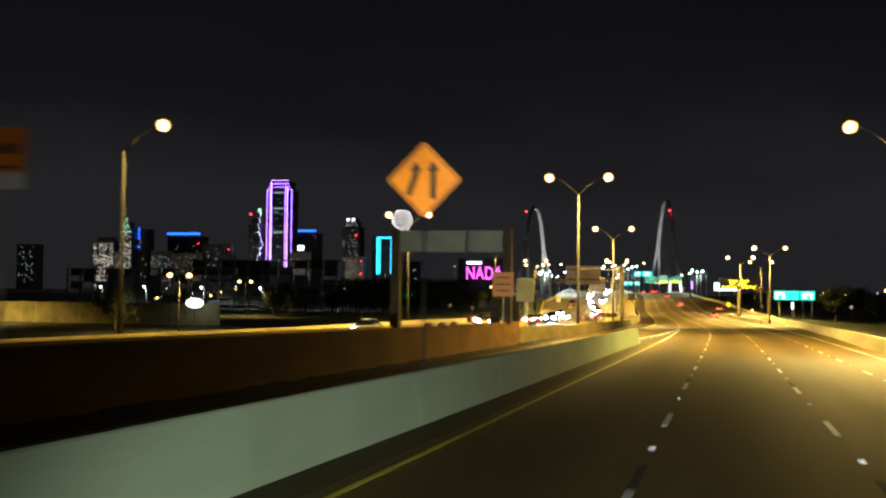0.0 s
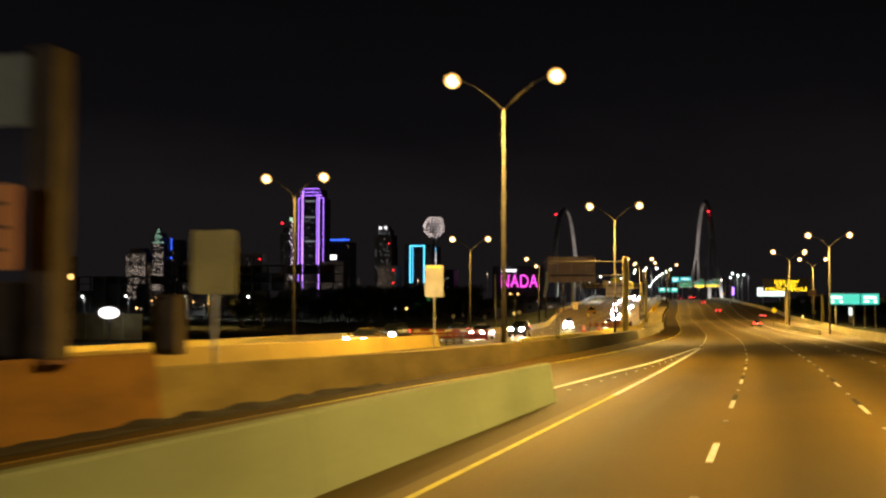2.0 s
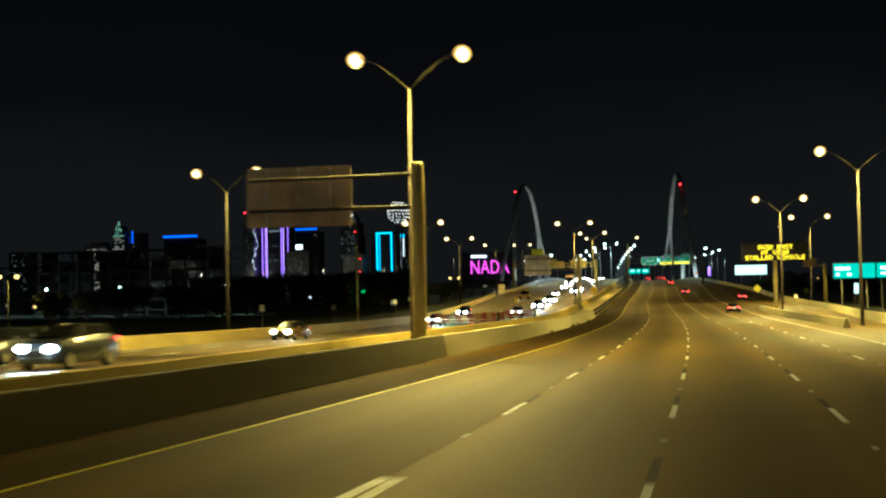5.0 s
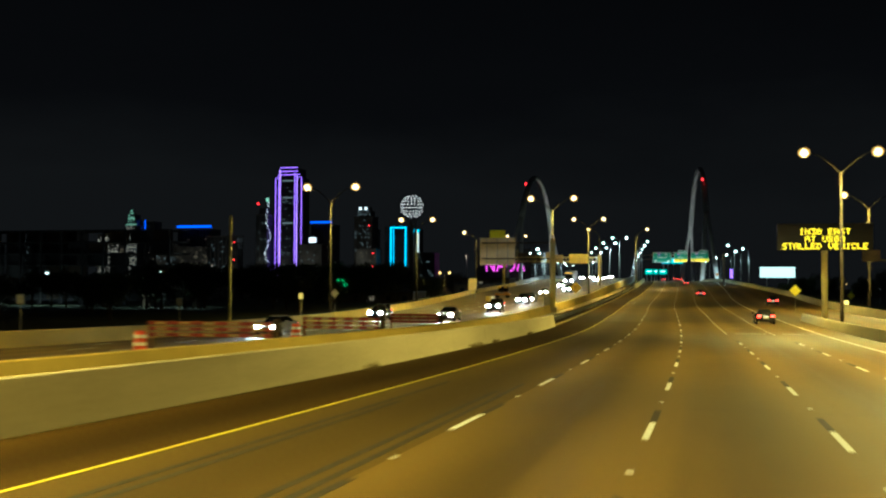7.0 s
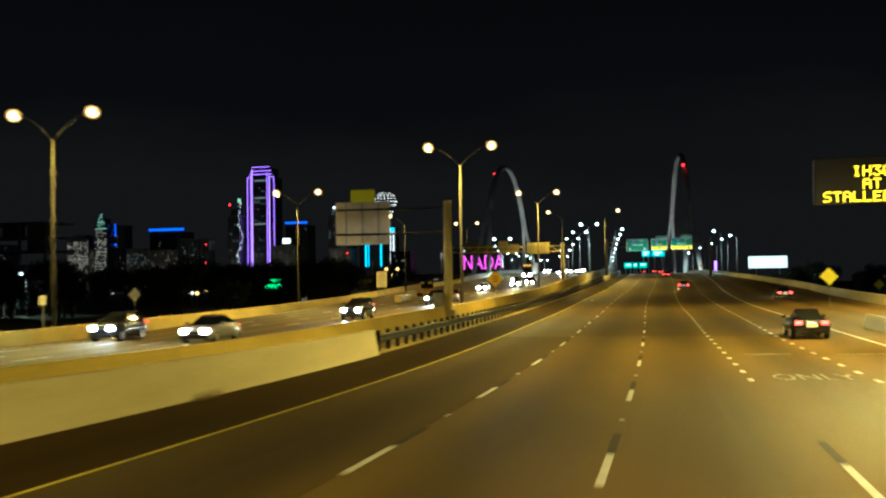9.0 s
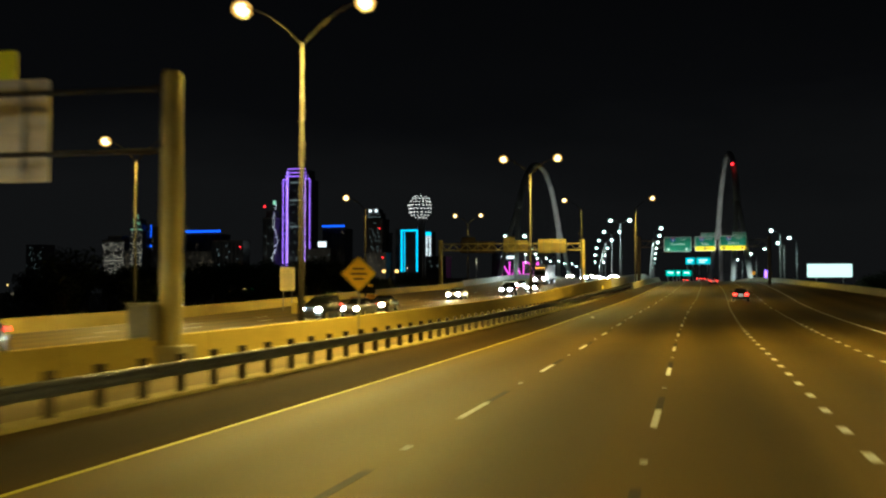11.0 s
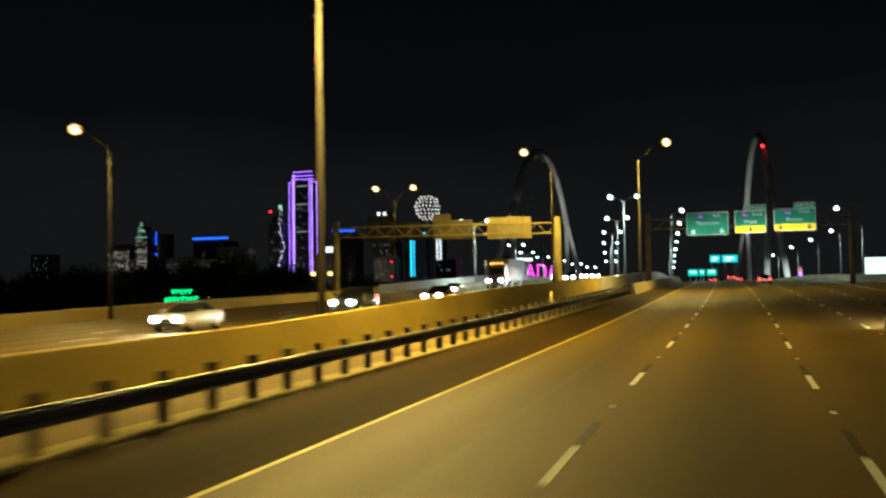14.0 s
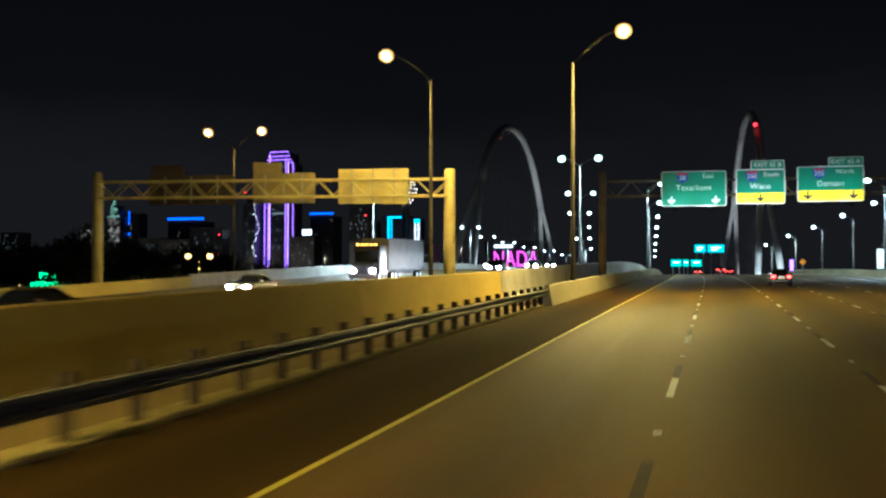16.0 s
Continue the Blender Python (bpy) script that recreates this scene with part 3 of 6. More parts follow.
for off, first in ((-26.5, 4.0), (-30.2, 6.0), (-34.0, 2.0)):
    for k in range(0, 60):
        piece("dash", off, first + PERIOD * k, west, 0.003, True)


def stripe(name, across, y0, y1, material, width=0.12, west_side=False, label=""):
    lift = lambda u, y: 0.007 + (west_level(u, y) if west_side else 0.0)
    bm = extrude_profile([(-width / 2, -0.005), (-width / 2, 0), (width / 2, 0), (width / 2, -0.005)], y0, y1,
                         lambda y, a, h: spot_on(across(y) + a, y, h + lift(across(y), y)), 5.0)
    return part(name, bm, material, west if west_side else road, label)


stripe("yellow_edge_line", lambda y: ramp(y, (0, -3.85), (86, -3.8)), -40, 90, "yellow_paint")
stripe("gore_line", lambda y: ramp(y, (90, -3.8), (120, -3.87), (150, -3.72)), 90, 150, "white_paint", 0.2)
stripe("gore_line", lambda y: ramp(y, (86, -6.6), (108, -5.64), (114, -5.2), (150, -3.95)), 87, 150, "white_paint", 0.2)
stripe("yellow_edge_line", lambda y: left_yellow(y) + 0.3, 82, 900, "yellow_paint", 0.105)
M["old_yellow"] = worn("old_yellow", (0.30, 0.20, 0.06), (0.12, 0.08, 0.03), 0.7, scale=2.0, grain=25)
stripe("worn_yellow_line", lambda y: left_yellow(y) + 0.3, -40, 81.9, "old_yellow", 0.09)
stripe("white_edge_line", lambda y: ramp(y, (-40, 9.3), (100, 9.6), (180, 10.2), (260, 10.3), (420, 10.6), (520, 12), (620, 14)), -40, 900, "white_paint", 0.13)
stripe("yellow_edge_line", lambda y: -20.6 if y > 140 else -21.4, 0, 800, "yellow_paint", 0.12, True)
for i in range(20):
    piece("road_marker", ramp(92 + 2.9 * i, (90, -6.3), (108, -5.4), (150, -3.9)) + 0.6, 92 + 2.9 * i, road)

# the painted word and a worn bar on each of the two exit lanes
for u, y in ((3.95, 276.6), (7.45, 276.8)):
    words("road_lettering", "ONLY", 3.0, "faded_white", road, pose(line(y) + u + 1.22, y, level(y) + 0.008, grade(y), 0, heading(y)), wide=0.29)
    bar_bm = boxes((0.0, 1.8, -0.12, 0.12, 0, 0.005))
    part("painted_bar", bar_bm, "faded_white", road, place=pose(line(y + 11) + u, y + 11, level(y + 11) + 0.004, grade(y), 0, heading(y) + 6))

# long rubber skid marks on the merging lane
for u0, u1, y0, y1 in ((-6.75, -6.85, 196, 221), (-4.1, -4.45, 197, 221), (-6.4, -6.5, 198, 214), (-4.5, -4.75, 200, 218)):
    bm = extrude_profile([(-0.07, -0.003), (-0.07, 0), (0.07, 0), (0.07, -0.003)], y0, y1, lambda y, a, h: spot_on(ramp(y, (y0, u0), (y1, u1)) + a, y, h + 0.005), 4)
    part("skid_mark", bm, "black_paint", road)

# ---- concrete barriers, cast in sections ----
SLOPED = ((-0.31, -0.15), (-0.30, 0.0), (-0.115, 1.0), (-0.09, 1.03), (0.09, 1.03), (0.115, 1.0), (0.30, 0.0), (0.31, -0.15))


def barrier(name, across, y0, y1, height, material, label, base=lambda u, y: 0.0, section=9.15, profile=SLOPED):
    top = tagged(empty(name), label, "barrier", kind="structure")
    n = max(1, round((y1 - y0) / section))
    for i in range(n):
        a, b = y0 + (y1 - y0) * i / n, y0 + (y1 - y0) * (i + 1) / n - 0.02
        bm = extrude_profile(profile, a, b, lambda y, d, h: spot_on(across(y) + d, y, base(across(y), y) + (h * height(y) / 1.03 if h > 0 else h)), 4.6)
        part("barrier_section", bm, material, top)
    return top


barrier("barrier_near", lambda y: ramp(y, (-40, -5.35), (87, -5.35)), -40, 86.6, lambda y: 1.13, "barrier_headlit", "pale concrete barrier between the lane and the merging ramp, greenish headlight tint put into its colour")
barrier("barrier_median_tall", lambda y: -12.75, -40, 77, lambda y: 1.6, "barrier_lit_orange", "tall mottled concrete barrier along the ramp, orange lamplight put into its colour")
barrier("barrier_median_stained", lambda y: ramp(y, (110, -12.75), (132, -12.25)), 77.02, 132, lambda y: ramp(y, (77, 1.25), (100, 1.06)), "barrier_brown_cast", "mottled concrete barrier along the ramp, the lamps' brown cast put into its colour")
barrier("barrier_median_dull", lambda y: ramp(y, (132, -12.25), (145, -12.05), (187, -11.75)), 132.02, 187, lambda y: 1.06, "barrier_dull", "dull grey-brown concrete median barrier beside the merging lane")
barrier("barrier_median", lambda y: ramp(y, (187, -11.75), (205, -11.5), (287, -11.4)), 187.02, 287, lambda y: 1.06, "barrier", "weathered concrete median barrier beside the merging lane")
barrier("barrier_reversible_lane", lambda y: -20.6, -40, 128, lambda y: 0.8, "barrier_lit_amber", "low concrete barrier along the reversible lane, amber lamplight put into its colour", lambda u, y: 0.42)
barrier("barrier_westbound_near", lambda y: ramp(y, (128, -14.7), (193, -15.9), (260, -15.4), (310, -15.9), (520, -15.9)), 128, 498, lambda y: ramp(y, (128, 1.0), (290, 0.95), (357, 1.1), (409, 1.17), (425, 1.4), (450, 1.62), (498, 1.6)), "barrier_lit_yellow", "concrete wall between the two carriageways, its lamplit yellow put into the colour")
barrier("barrier_outer", lambda y: outer_edge(y) + 0.2, -60, 520, lambda y: 0.95, "barrier_lit_yellow", "long concrete barrier on the far side of the oncoming lanes", lambda u, y: west_level(u, y), 18.3)
barrier("bridge_parapet_outer", lambda y: outer_edge(y) + 0.2, 520, 1000, lambda y: 1.15, "bridge_concrete", "pale concrete bridge parapet beyond the oncoming lanes", lambda u, y: west_level(u, y), 18.3)
barrier("bridge_parapet_left", lambda y: ramp(y, (490, -11.3), (560, -11.6), (1000, -12.2)), 487, 1000, lambda y: 1.05, "barrier", "concrete parapet leading onto the bridge", section=12.2)
barrier("bridge_parapet_west", lambda y: ramp(y, (498, -15.9), (560, -15.6), (1000, -15.6)), 498, 1000, lambda y: ramp(y, (498, 1.6), (560, 1.95), (600, 2.1)), "bridge_concrete", "pale concrete parapet on the bridge", section=18.3)
barrier("barrier_right", lambda y: right_edge(y) - 0.35, -60, 1000, lambda y: 0.95, "barrier", "concrete barrier along the outer edge of the motorway", section=18.3)
barrier("barrier_exit_island", lambda y: 12.78, 232, 311, lambda y: 0.78, "barrier", "concrete barrier dividing the exit ramp from the lanes")


# ---- steel guard rail on posts ----
def guard_rail():
    top = tagged(empty("guard_rail"), "dark steel guard rail on closely set posts beside the shoulder", "guard rail")
    w = ((0.0, 0.0), (0.05, 0.04), (0.05, 0.09), (0.0, 0.135), (0.0, 0.175), (0.05, 0.22), (0.05, 0.27), (0.0, 0.31), (-0.012, 0.31), (0.038, 0.27), (0.038, 0.22), (-0.012, 0.175), (-0.012, 0.135), (0.038, 0.09), (0.038, 0.04), (-0.012, 0.0))
    for i in range(27):
        a = 287.6 + 7.62 * i
        bm = extrude_profile(w, a, min(a + 7.62, 490.5), lambda y, d, h: spot_on(-11.22 + d, y, h + 0.52), 3.8)
        rail = part("rail", bm, "rail_steel", top)
        # Pale strip along the top stands in for lamplight caught by the edge.
        bm = extrude_profile(((-0.016, 0.314), (-0.016, 0.326), (0.034, 0.316), (0.036, 0.302), (0.006, 0.312)), a, min(a + 7.62, 490.5), lambda y, d, h: spot_on(-11.22 + d, y, h + 0.52), 3.8)
        part("top_flange", bm, "galvanised", rail, "pale upper edge, lamplight on the rail put into its colour")
    post, block = boxes((-0.09, 0.09, -0.08, 0.08, -0.2, 0.98), bevel=0.012), boxes((-0.10, 0.10, -0.08, 0.08, 0.50, 0.84), bevel=0.01)
    first = None
    for i in range(106):
        y = 288.5 + 1.905 * i
        if first is None:
            p = part("post", post, "dark_post", top)
            b = part("spacer_block", block, "dark_post", p)
            b.matrix_basis = pose(0.191, 0, 0)
            first = (p, b)
        else:
            p, b = first[0].copy(), first[1].copy()
            scene.collection.objects.link(p)
            scene.collection.objects.link(b)
            p.parent, b.parent = top, p
        p.matrix_basis = at(-11.535, y)
    curb = extrude_profile(((-0.35, -0.1), (-0.35, 0.05), (-0.30, 0.07), (0.30, 0.07), (0.33, 0.04), (0.33, -0.1)), 287.4, 490, lambda y, d, h: spot_on(-11.6 + d, y, h), 5)
    tagged(part("kerb", curb, "kerb"), "pale concrete strip under the guard rail", "kerb", kind="structure")


guard_rail()


# ---- street lamps ----
def street_lamp(name, label, arms, height=13.9, reach=2.8, rise=1.9, led=False, power=26000.0, far=False, steel="pole_steel"):
    """A tapered pole with one or two arms; arms gives -1 or 1 for each."""
    top = tagged(empty(name), label, "street lamp", "motorway street lamps")
    bm = bmesh.new()
    tube(bm, [(0, 0, -0.4), (0, 0, 0.5), (0, 0, height)], [0.17, 0.16, 0.09], 10)
    smooth(part("pole", bm, "lamp_grey" if led else steel, top))
    part("base_plate", boxes((-0.28, 0.28, -0.28, 0.28, -0.02, 0.05), bevel=0.01), "galvanised", top)
    for s in arms:
        bm = bmesh.new()
        pts = [(0, 0, height - 0.15)] + [(s * reach * k, 0, height - 0.15 + rise * (1 - (1 - k) ** 1.7)) for k in (0.3, 0.6, 0.85, 1.0)]
        tube(bm, pts, [0.06, 0.055, 0.05, 0.045, 0.04], 8)
        smooth(part("arm", bm, "lamp_grey" if led else steel, top))
        bm = bmesh.new()
        bmesh.ops.create_uvsphere(bm, u_segments=14, v_segments=8, radius=1.0, matrix=Matrix.Diagonal((0.46, 0.24, 0.14, 1)))
        head = part("lamp_head", bm, "galvanised", top)
        smooth(head).matrix_basis = pose(s * (reach + 0.2), 0, height - 0.08 + rise)
        bm = bmesh.new()
        # oversized lens: its glowing rim stands in for the halo
        r = (0.50, 0.48, 0.40) if led else (0.52, 0.48, 0.44)
        bmesh.ops.create_uvsphere(bm, u_segments=14, v_segments=8, radius=1.0, matrix=Matrix.Diagonal((*r, 1)))
        lens = part("lens", bm, "led" if led else ("sodium_far" if far else "sodium"), head, "oversized white lens whose glow stands in for the lamp's halo" if led else "oversized orange sodium lens whose glow stands in for the lamp's halo")
        lens.matrix_basis = pose(s * 0.05, 0, -0.09)
        lens.visible_shadow = False
        if not far:
            bm = bmesh.new()
            k = 0.62 if led else 0.68
            bmesh.ops.create_uvsphere(bm, u_segments=12, v_segments=8, radius=1.0, matrix=Matrix.Diagonal((r[0] * k, r[1] * k, r[2] * k, 1)))
            bulb = part("bulb", bm, "led_tube" if led else "sodium_tube", head)
            bulb.matrix_basis = pose(s * 0.05, 0, -0.09)
            bulb.visible_shadow = False
        li = bpy.data.lights.new("lamp", "SPOT")
        li.energy, li.color, li.shadow_soft_size, li.spot_size, li.spot_blend = power, LEDWHITE if led else SODIUM, 0.3, radians(165), 0.6
        lo = new("lamp", li)
        lo.parent = head
        lo.matrix_basis = pose(s * 0.1, 0, -0.36)
    return top


double = street_lamp("street_lamp", "tall steel street lamp with two glowing sodium lamps in the median", (-1, 1))
double.matrix_basis = at(-13.38, 116.45, 0.5)
bright_double = street_lamp("street_lamp", "tall steel street lamp with two bright glowing sodium lamps", (-1, 1), power=36000.0)
bright_double.matrix_basis = at(-14.78, 193.5, 0.6)
for u, y, dz in ((-17.2, 344.8, 0.12), (-17.85, 419.2, 0.35)):
    copy_thing(double, at(u, y, dz))
outer = street_lamp("street_lamp", "steel street lamp with two sodium lamps beyond the oncoming lanes", (-1, 1), 13.6, 2.62, power=10000.0, steel="pole_dim")
outer.matrix_basis = at(-40.7, 151.1, 0.0)
for u, y, dz in ((-40.2, 226.6, -0.7), (-39.2, 307.4, -0.55), (-45.3, 379, -0.7)):
    copy_thing(outer, at(u, y, dz))
outer_far = street_lamp("street_lamp", "dark-poled street lamp with two sodium lamps near the bridge", (-1, 1), 13.6, 2.62, power=2200.0, steel="pole_dim")
outer_far.matrix_basis = at(-49.73, 532.6, -0.2)
far_single = street_lamp("street_lamp", "steel street lamp with one sodium lamp beyond the oncoming lanes", (1,), 13.6, power=7000.0, steel="pole_dim")
far_single.matrix_basis = at(-40.6, 72.5, -0.2)
outer_single = street_lamp("street_lamp", "steel street lamp with one arm reaching over the verge", (-1,), 13.1, power=8500.0, steel="pole_dim")
outer_single.matrix_basis = at(-47.8, 451, -0.6)
rightlamp = street_lamp("street_lamp", "steel street lamp with two sodium lamps beside the outer barrier", (-1, 1), 13.6, power=20000.0)
rightlamp.matrix_basis = at(12.6, 82, 0)
ramp_lamp = street_lamp("street_lamp", "steel street lamp with two sodium lamps beside the exit ramp", (-1, 1), 13.6, power=29000.0)
ramp_lamp.matrix_basis = at(14.9, 238, 0)
for u, y in ((13.6, 290), (24.6, 342.5)):
    copy_thing(ramp_lamp, at(u, y, 0))
single_right = street_lamp("street_lamp", "thin steel street lamp with one sodium lamp over the lanes", (1,), 13.9, 2.78, power=27000.0)
single_right.matrix_basis = at(-11.4, 498.5, 0.25)
single_left = street_lamp("street_lamp", "thin steel street lamp with one sodium lamp over the oncoming lanes", (-1,), 13.9, 2.9, power=10000.0)
single_left.matrix_basis = at(-21.63, 503.5, 0.5)
led_double = street_lamp("street_lamp", "pale bridge street lamp with two cold white lamps", (-1, 1), 14.3, 2.1, 1.0, True, 9000.0)
led_double.matrix_basis = at(-19.4, 575, 0.2)
for u, y in ((-25.4, 640), (-31.0, 705), (-36.0, 770), (-41, 840), (-46, 915)):
    copy_thing(led_double, at(u, y, 0))
led_tall = street_lamp("street_lamp", "very tall pale street lamp with two cold white lamps", (-1, 1), 21.8, 2.1, 1.0, True, 9000.0)
led_tall.matrix_basis = pose(-113.2, 738.5, -6.4, 0, 0, 9)
for x, y in ((-126, 803), (-133.2, 859.5), (-138.9, 918.5), (-142.2, 974.4), (-149.5, 1052)):
    copy_thing(led_tall, pose(x, y, -6.4, 0, 0, 9))
copy_thing(led_tall, pose(-74.3, 563.4, -10.2, 0, 0, 9))
led_left = street_lamp("street_lamp", "slim bridge street lamp with one white lamp over the lanes", (1,), 14.3, 1.9, 1.0, True, 9000.0)
led_left.matrix_basis = at(-12.4, 620, 0)
for k in range(1, 8):
    copy_thing(led_left, at(-12.4 - 1.05 * k, 620 + 52 * k, 0))
led_right = street_lamp("street_lamp", "slim bridge street lamp with one cold white lamp", (-1,), 12.0, 1.9, 1.0, True, 8000.0)
led_right.matrix_basis = pose(-12.9, 592, level(592), 0, 0, heading(592))
for x, y in ((-9.0, 648), (-13.0, 690), (-18.6, 742), (-25.5, 790), (-34, 850)):
    copy_thing(led_right, pose(x, y, level(y), 0, 0, heading(y)))


# ---- signs ----
def rounded_panel(w, h, t=0.06, r=0.12):
    bm = bmesh.new()
    pts = []
    for cx, cz, a0 in ((w / 2 - r, h / 2 - r, 0), (-w / 2 + r, h / 2 - r, 90), (-w / 2 + r, -h / 2 + r, 180), (w / 2 - r, -h / 2 + r, 270)):
        for k in range(5):
            a = radians(a0 + 22.5 * k)
            pts.append((cx + r * math.cos(a), cz + r * math.sin(a)))
    f = bm.faces.new([bm.verts.new((x, -t / 2, z)) for x, z in pts])
    ret = bmesh.ops.extrude_face_region(bm, geom=[f])
    bmesh.ops.translate(bm, verts=[v for v in ret["geom"] if isinstance(v, bmesh.types.BMVert)], vec=(0, t, 0))
    bmesh.ops.recalc_face_normals(bm, faces=bm.faces[:])
    return bm


def face_at(x, z, d=0.045):
    return pose(x, -d, z, 90, 0, 0)


def bar(name, w, h, material, parent, x, z, d=0.04):
    return part(name, boxes((-w / 2, w / 2, -0.006, 0.006, -h / 2, h / 2)), material, parent, place=pose(x, -d, z))


def arrow_down(parent, x, z, material, s=1.0):
    bm = bmesh.new()
    pts = [(-0.09, 0.38), (0.09, 0.38), (0.09, 0.0), (0.36, 0.14), (0.36, -0.04), (0.0, -0.38), (-0.36, -0.04), (-0.36, 0.14), (-0.09, 0.0)]
    f = bm.faces.new([bm.verts.new((px * s, 0, pz * s)) for px, pz in pts])
    r = bmesh.ops.extrude_face_region(bm, geom=[f])
    bmesh.ops.translate(bm, verts=[v for v in r["geom"] if isinstance(v, bmesh.types.BMVert)], vec=(0, 0.01, 0))
    bmesh.ops.recalc_face_normals(bm, faces=bm.faces[:])
    part("arrow", bm, material, parent, place=pose(x, -0.05, z))


def shield(parent, x, z, number, s):
    bm = bmesh.new()
    pts = [(-0.5, 0.42), (-0.25, 0.5), (0, 0.42), (0.25, 0.5), (0.5, 0.42), (0.55, 0.05), (0.38, -0.32), (0, -0.55), (-0.38, -0.32), (-0.55, 0.05)]
    f = bm.faces.new([bm.verts.new((px * s, 0, pz * s)) for px, pz in pts])
    r = bmesh.ops.extrude_face_region(bm, geom=[f])
    bmesh.ops.translate(bm, verts=[v for v in r["geom"] if isinstance(v, bmesh.types.BMVert)], vec=(0, 0.012, 0))
    bmesh.ops.recalc_face_normals(bm, faces=bm.faces[:])
    sh = part("route_shield", bm, "blue_sheet", parent, "blue and red route shield", pose(x, -0.05, z))
    bar("shield_top", 0.86 * s, 0.16 * s, "red_sheet", sh, 0, 0.32 * s, 0.008)
    words("number", number, 0.58 * s, "white_sheet", sh, face_at(0, -0.04 * s, 0.014))


def overhead_sign(u0, u1, z0, z1, y, lines, tab="", exit_only=False, route="30", arrows=(0.0,)):
    w, h = u1 - u0, z1 - z0
    top = tagged(empty("overhead_sign", at((u0 + u1) / 2, y, (z0 + z1) / 2)), "green motorway direction sign with white lettering" + (" and yellow exit strip" if exit_only else " and two arrows"), "road sign", "overhead direction signs")
    part("border", rounded_panel(w, h, 0.06, 0.2), "white_sheet", top)
    part("panel", rounded_panel(w - 0.14, h - 0.14, 0.07, 0.16), "green_sheet", top, place=pose(0, -0.006, 0))
    part("stiffener", boxes((-w / 2 + 0.2, w / 2 - 0.2, 0.03, 0.1, h * 0.2, h * 0.2 + 0.08), (-w / 2 + 0.2, w / 2 - 0.2, 0.03, 0.1, -h * 0.3, -h * 0.3 + 0.08)), "galvanised", top)
    ztop = h / 2 - 0.55
    shield(top, -w * 0.17, ztop, route, 0.92)
    words("word", lines[0], 0.52, "white_sheet", top, face_at(w * 0.22, ztop + 0.1))
    words("word", lines[1], 0.66, "white_sheet", top, face_at(0, ztop - 0.88))
    if exit_only:
        part("exit_strip", rounded_panel(w - 0.14, 0.86, 0.08, 0.12), "exit_yellow", top, "yellow exit strip", pose(0, -0.008, -h / 2 + 0.5))
        if len(arrows) == 1:
            words("word", "EXIT", 0.44, "black_sheet", top, face_at(-w * 0.26, -h / 2 + 0.5, 0.06))
            words("word", "ONLY", 0.44, "black_sheet", top, face_at(w * 0.26, -h / 2 + 0.5, 0.06))
        else:
            words("word", "EXIT ONLY", 0.44, "black_sheet", top, face_at(0, -h / 2 + 0.5, 0.06))
        for a in arrows:
            arrow_down(top, a * w, -h / 2 + 0.5, "black_sheet", 0.95)
    else:
        for a in arrows:
            arrow_down(top, a * w, -h / 2 + 0.5, "white_sheet", 0.85)
    # Added fill lamps in dark boxes, standing in for shine off reflective sheeting.
    for x in (-w * 0.27, w * 0.27):
        fx = part("sign_light", boxes((x - 0.25, x + 0.25, -1.5, -1.3, -h / 2 - 0.40, -h / 2 - 0.30), bevel=0.03), "post_black", top)
        part("light_bracket", boxes((x - 0.03, x + 0.03, -1.3, 0.05, -h / 2 - 0.5, -h / 2 - 0.44)), "post_black", top)
        li = bpy.data.lights.new("sign_fill_lamp", "AREA")
        li.energy, li.color, li.size = 75, (0.9, 1.0, 0.95), 0.5
        lo = new("sign_fill_lamp", li)
        lo.parent = top
        lo.matrix_basis = look((x, -1.4, -h / 2 - 0.25), (x, 0, 0.2))
    if tab:
        t = part("exit_tab", rounded_panel(2.7, 0.78, 0.06, 0.1), "white_sheet", top, place=pose(w / 2 - 1.4, 0.004, h / 2 + 0.36))
        part("tab_face", rounded_panel(2.6, 0.68, 0.07, 0.08), "green_sheet", t, place=pose(0, -0.006, 0))
        words("word", tab, 0.50, "white_sheet", t, face_at(0, 0, 0.046))
    return top


YS = 529.5
overhead_sign(-7.45, -2.05, 6.75, 9.75, YS, ("East", "Texarkana"), arrows=(-0.34, 0.34))
overhead_sign(-1.25, 2.7, 6.85, 9.75, YS, ("South", "Waco"), "EXIT 45 B", True, "35E")
overhead_sign(3.65, 8.85, 6.95, 9.85, YS, ("North", "Denton"), "EXIT 45 A", True, "35E", (-0.34, 0.34))


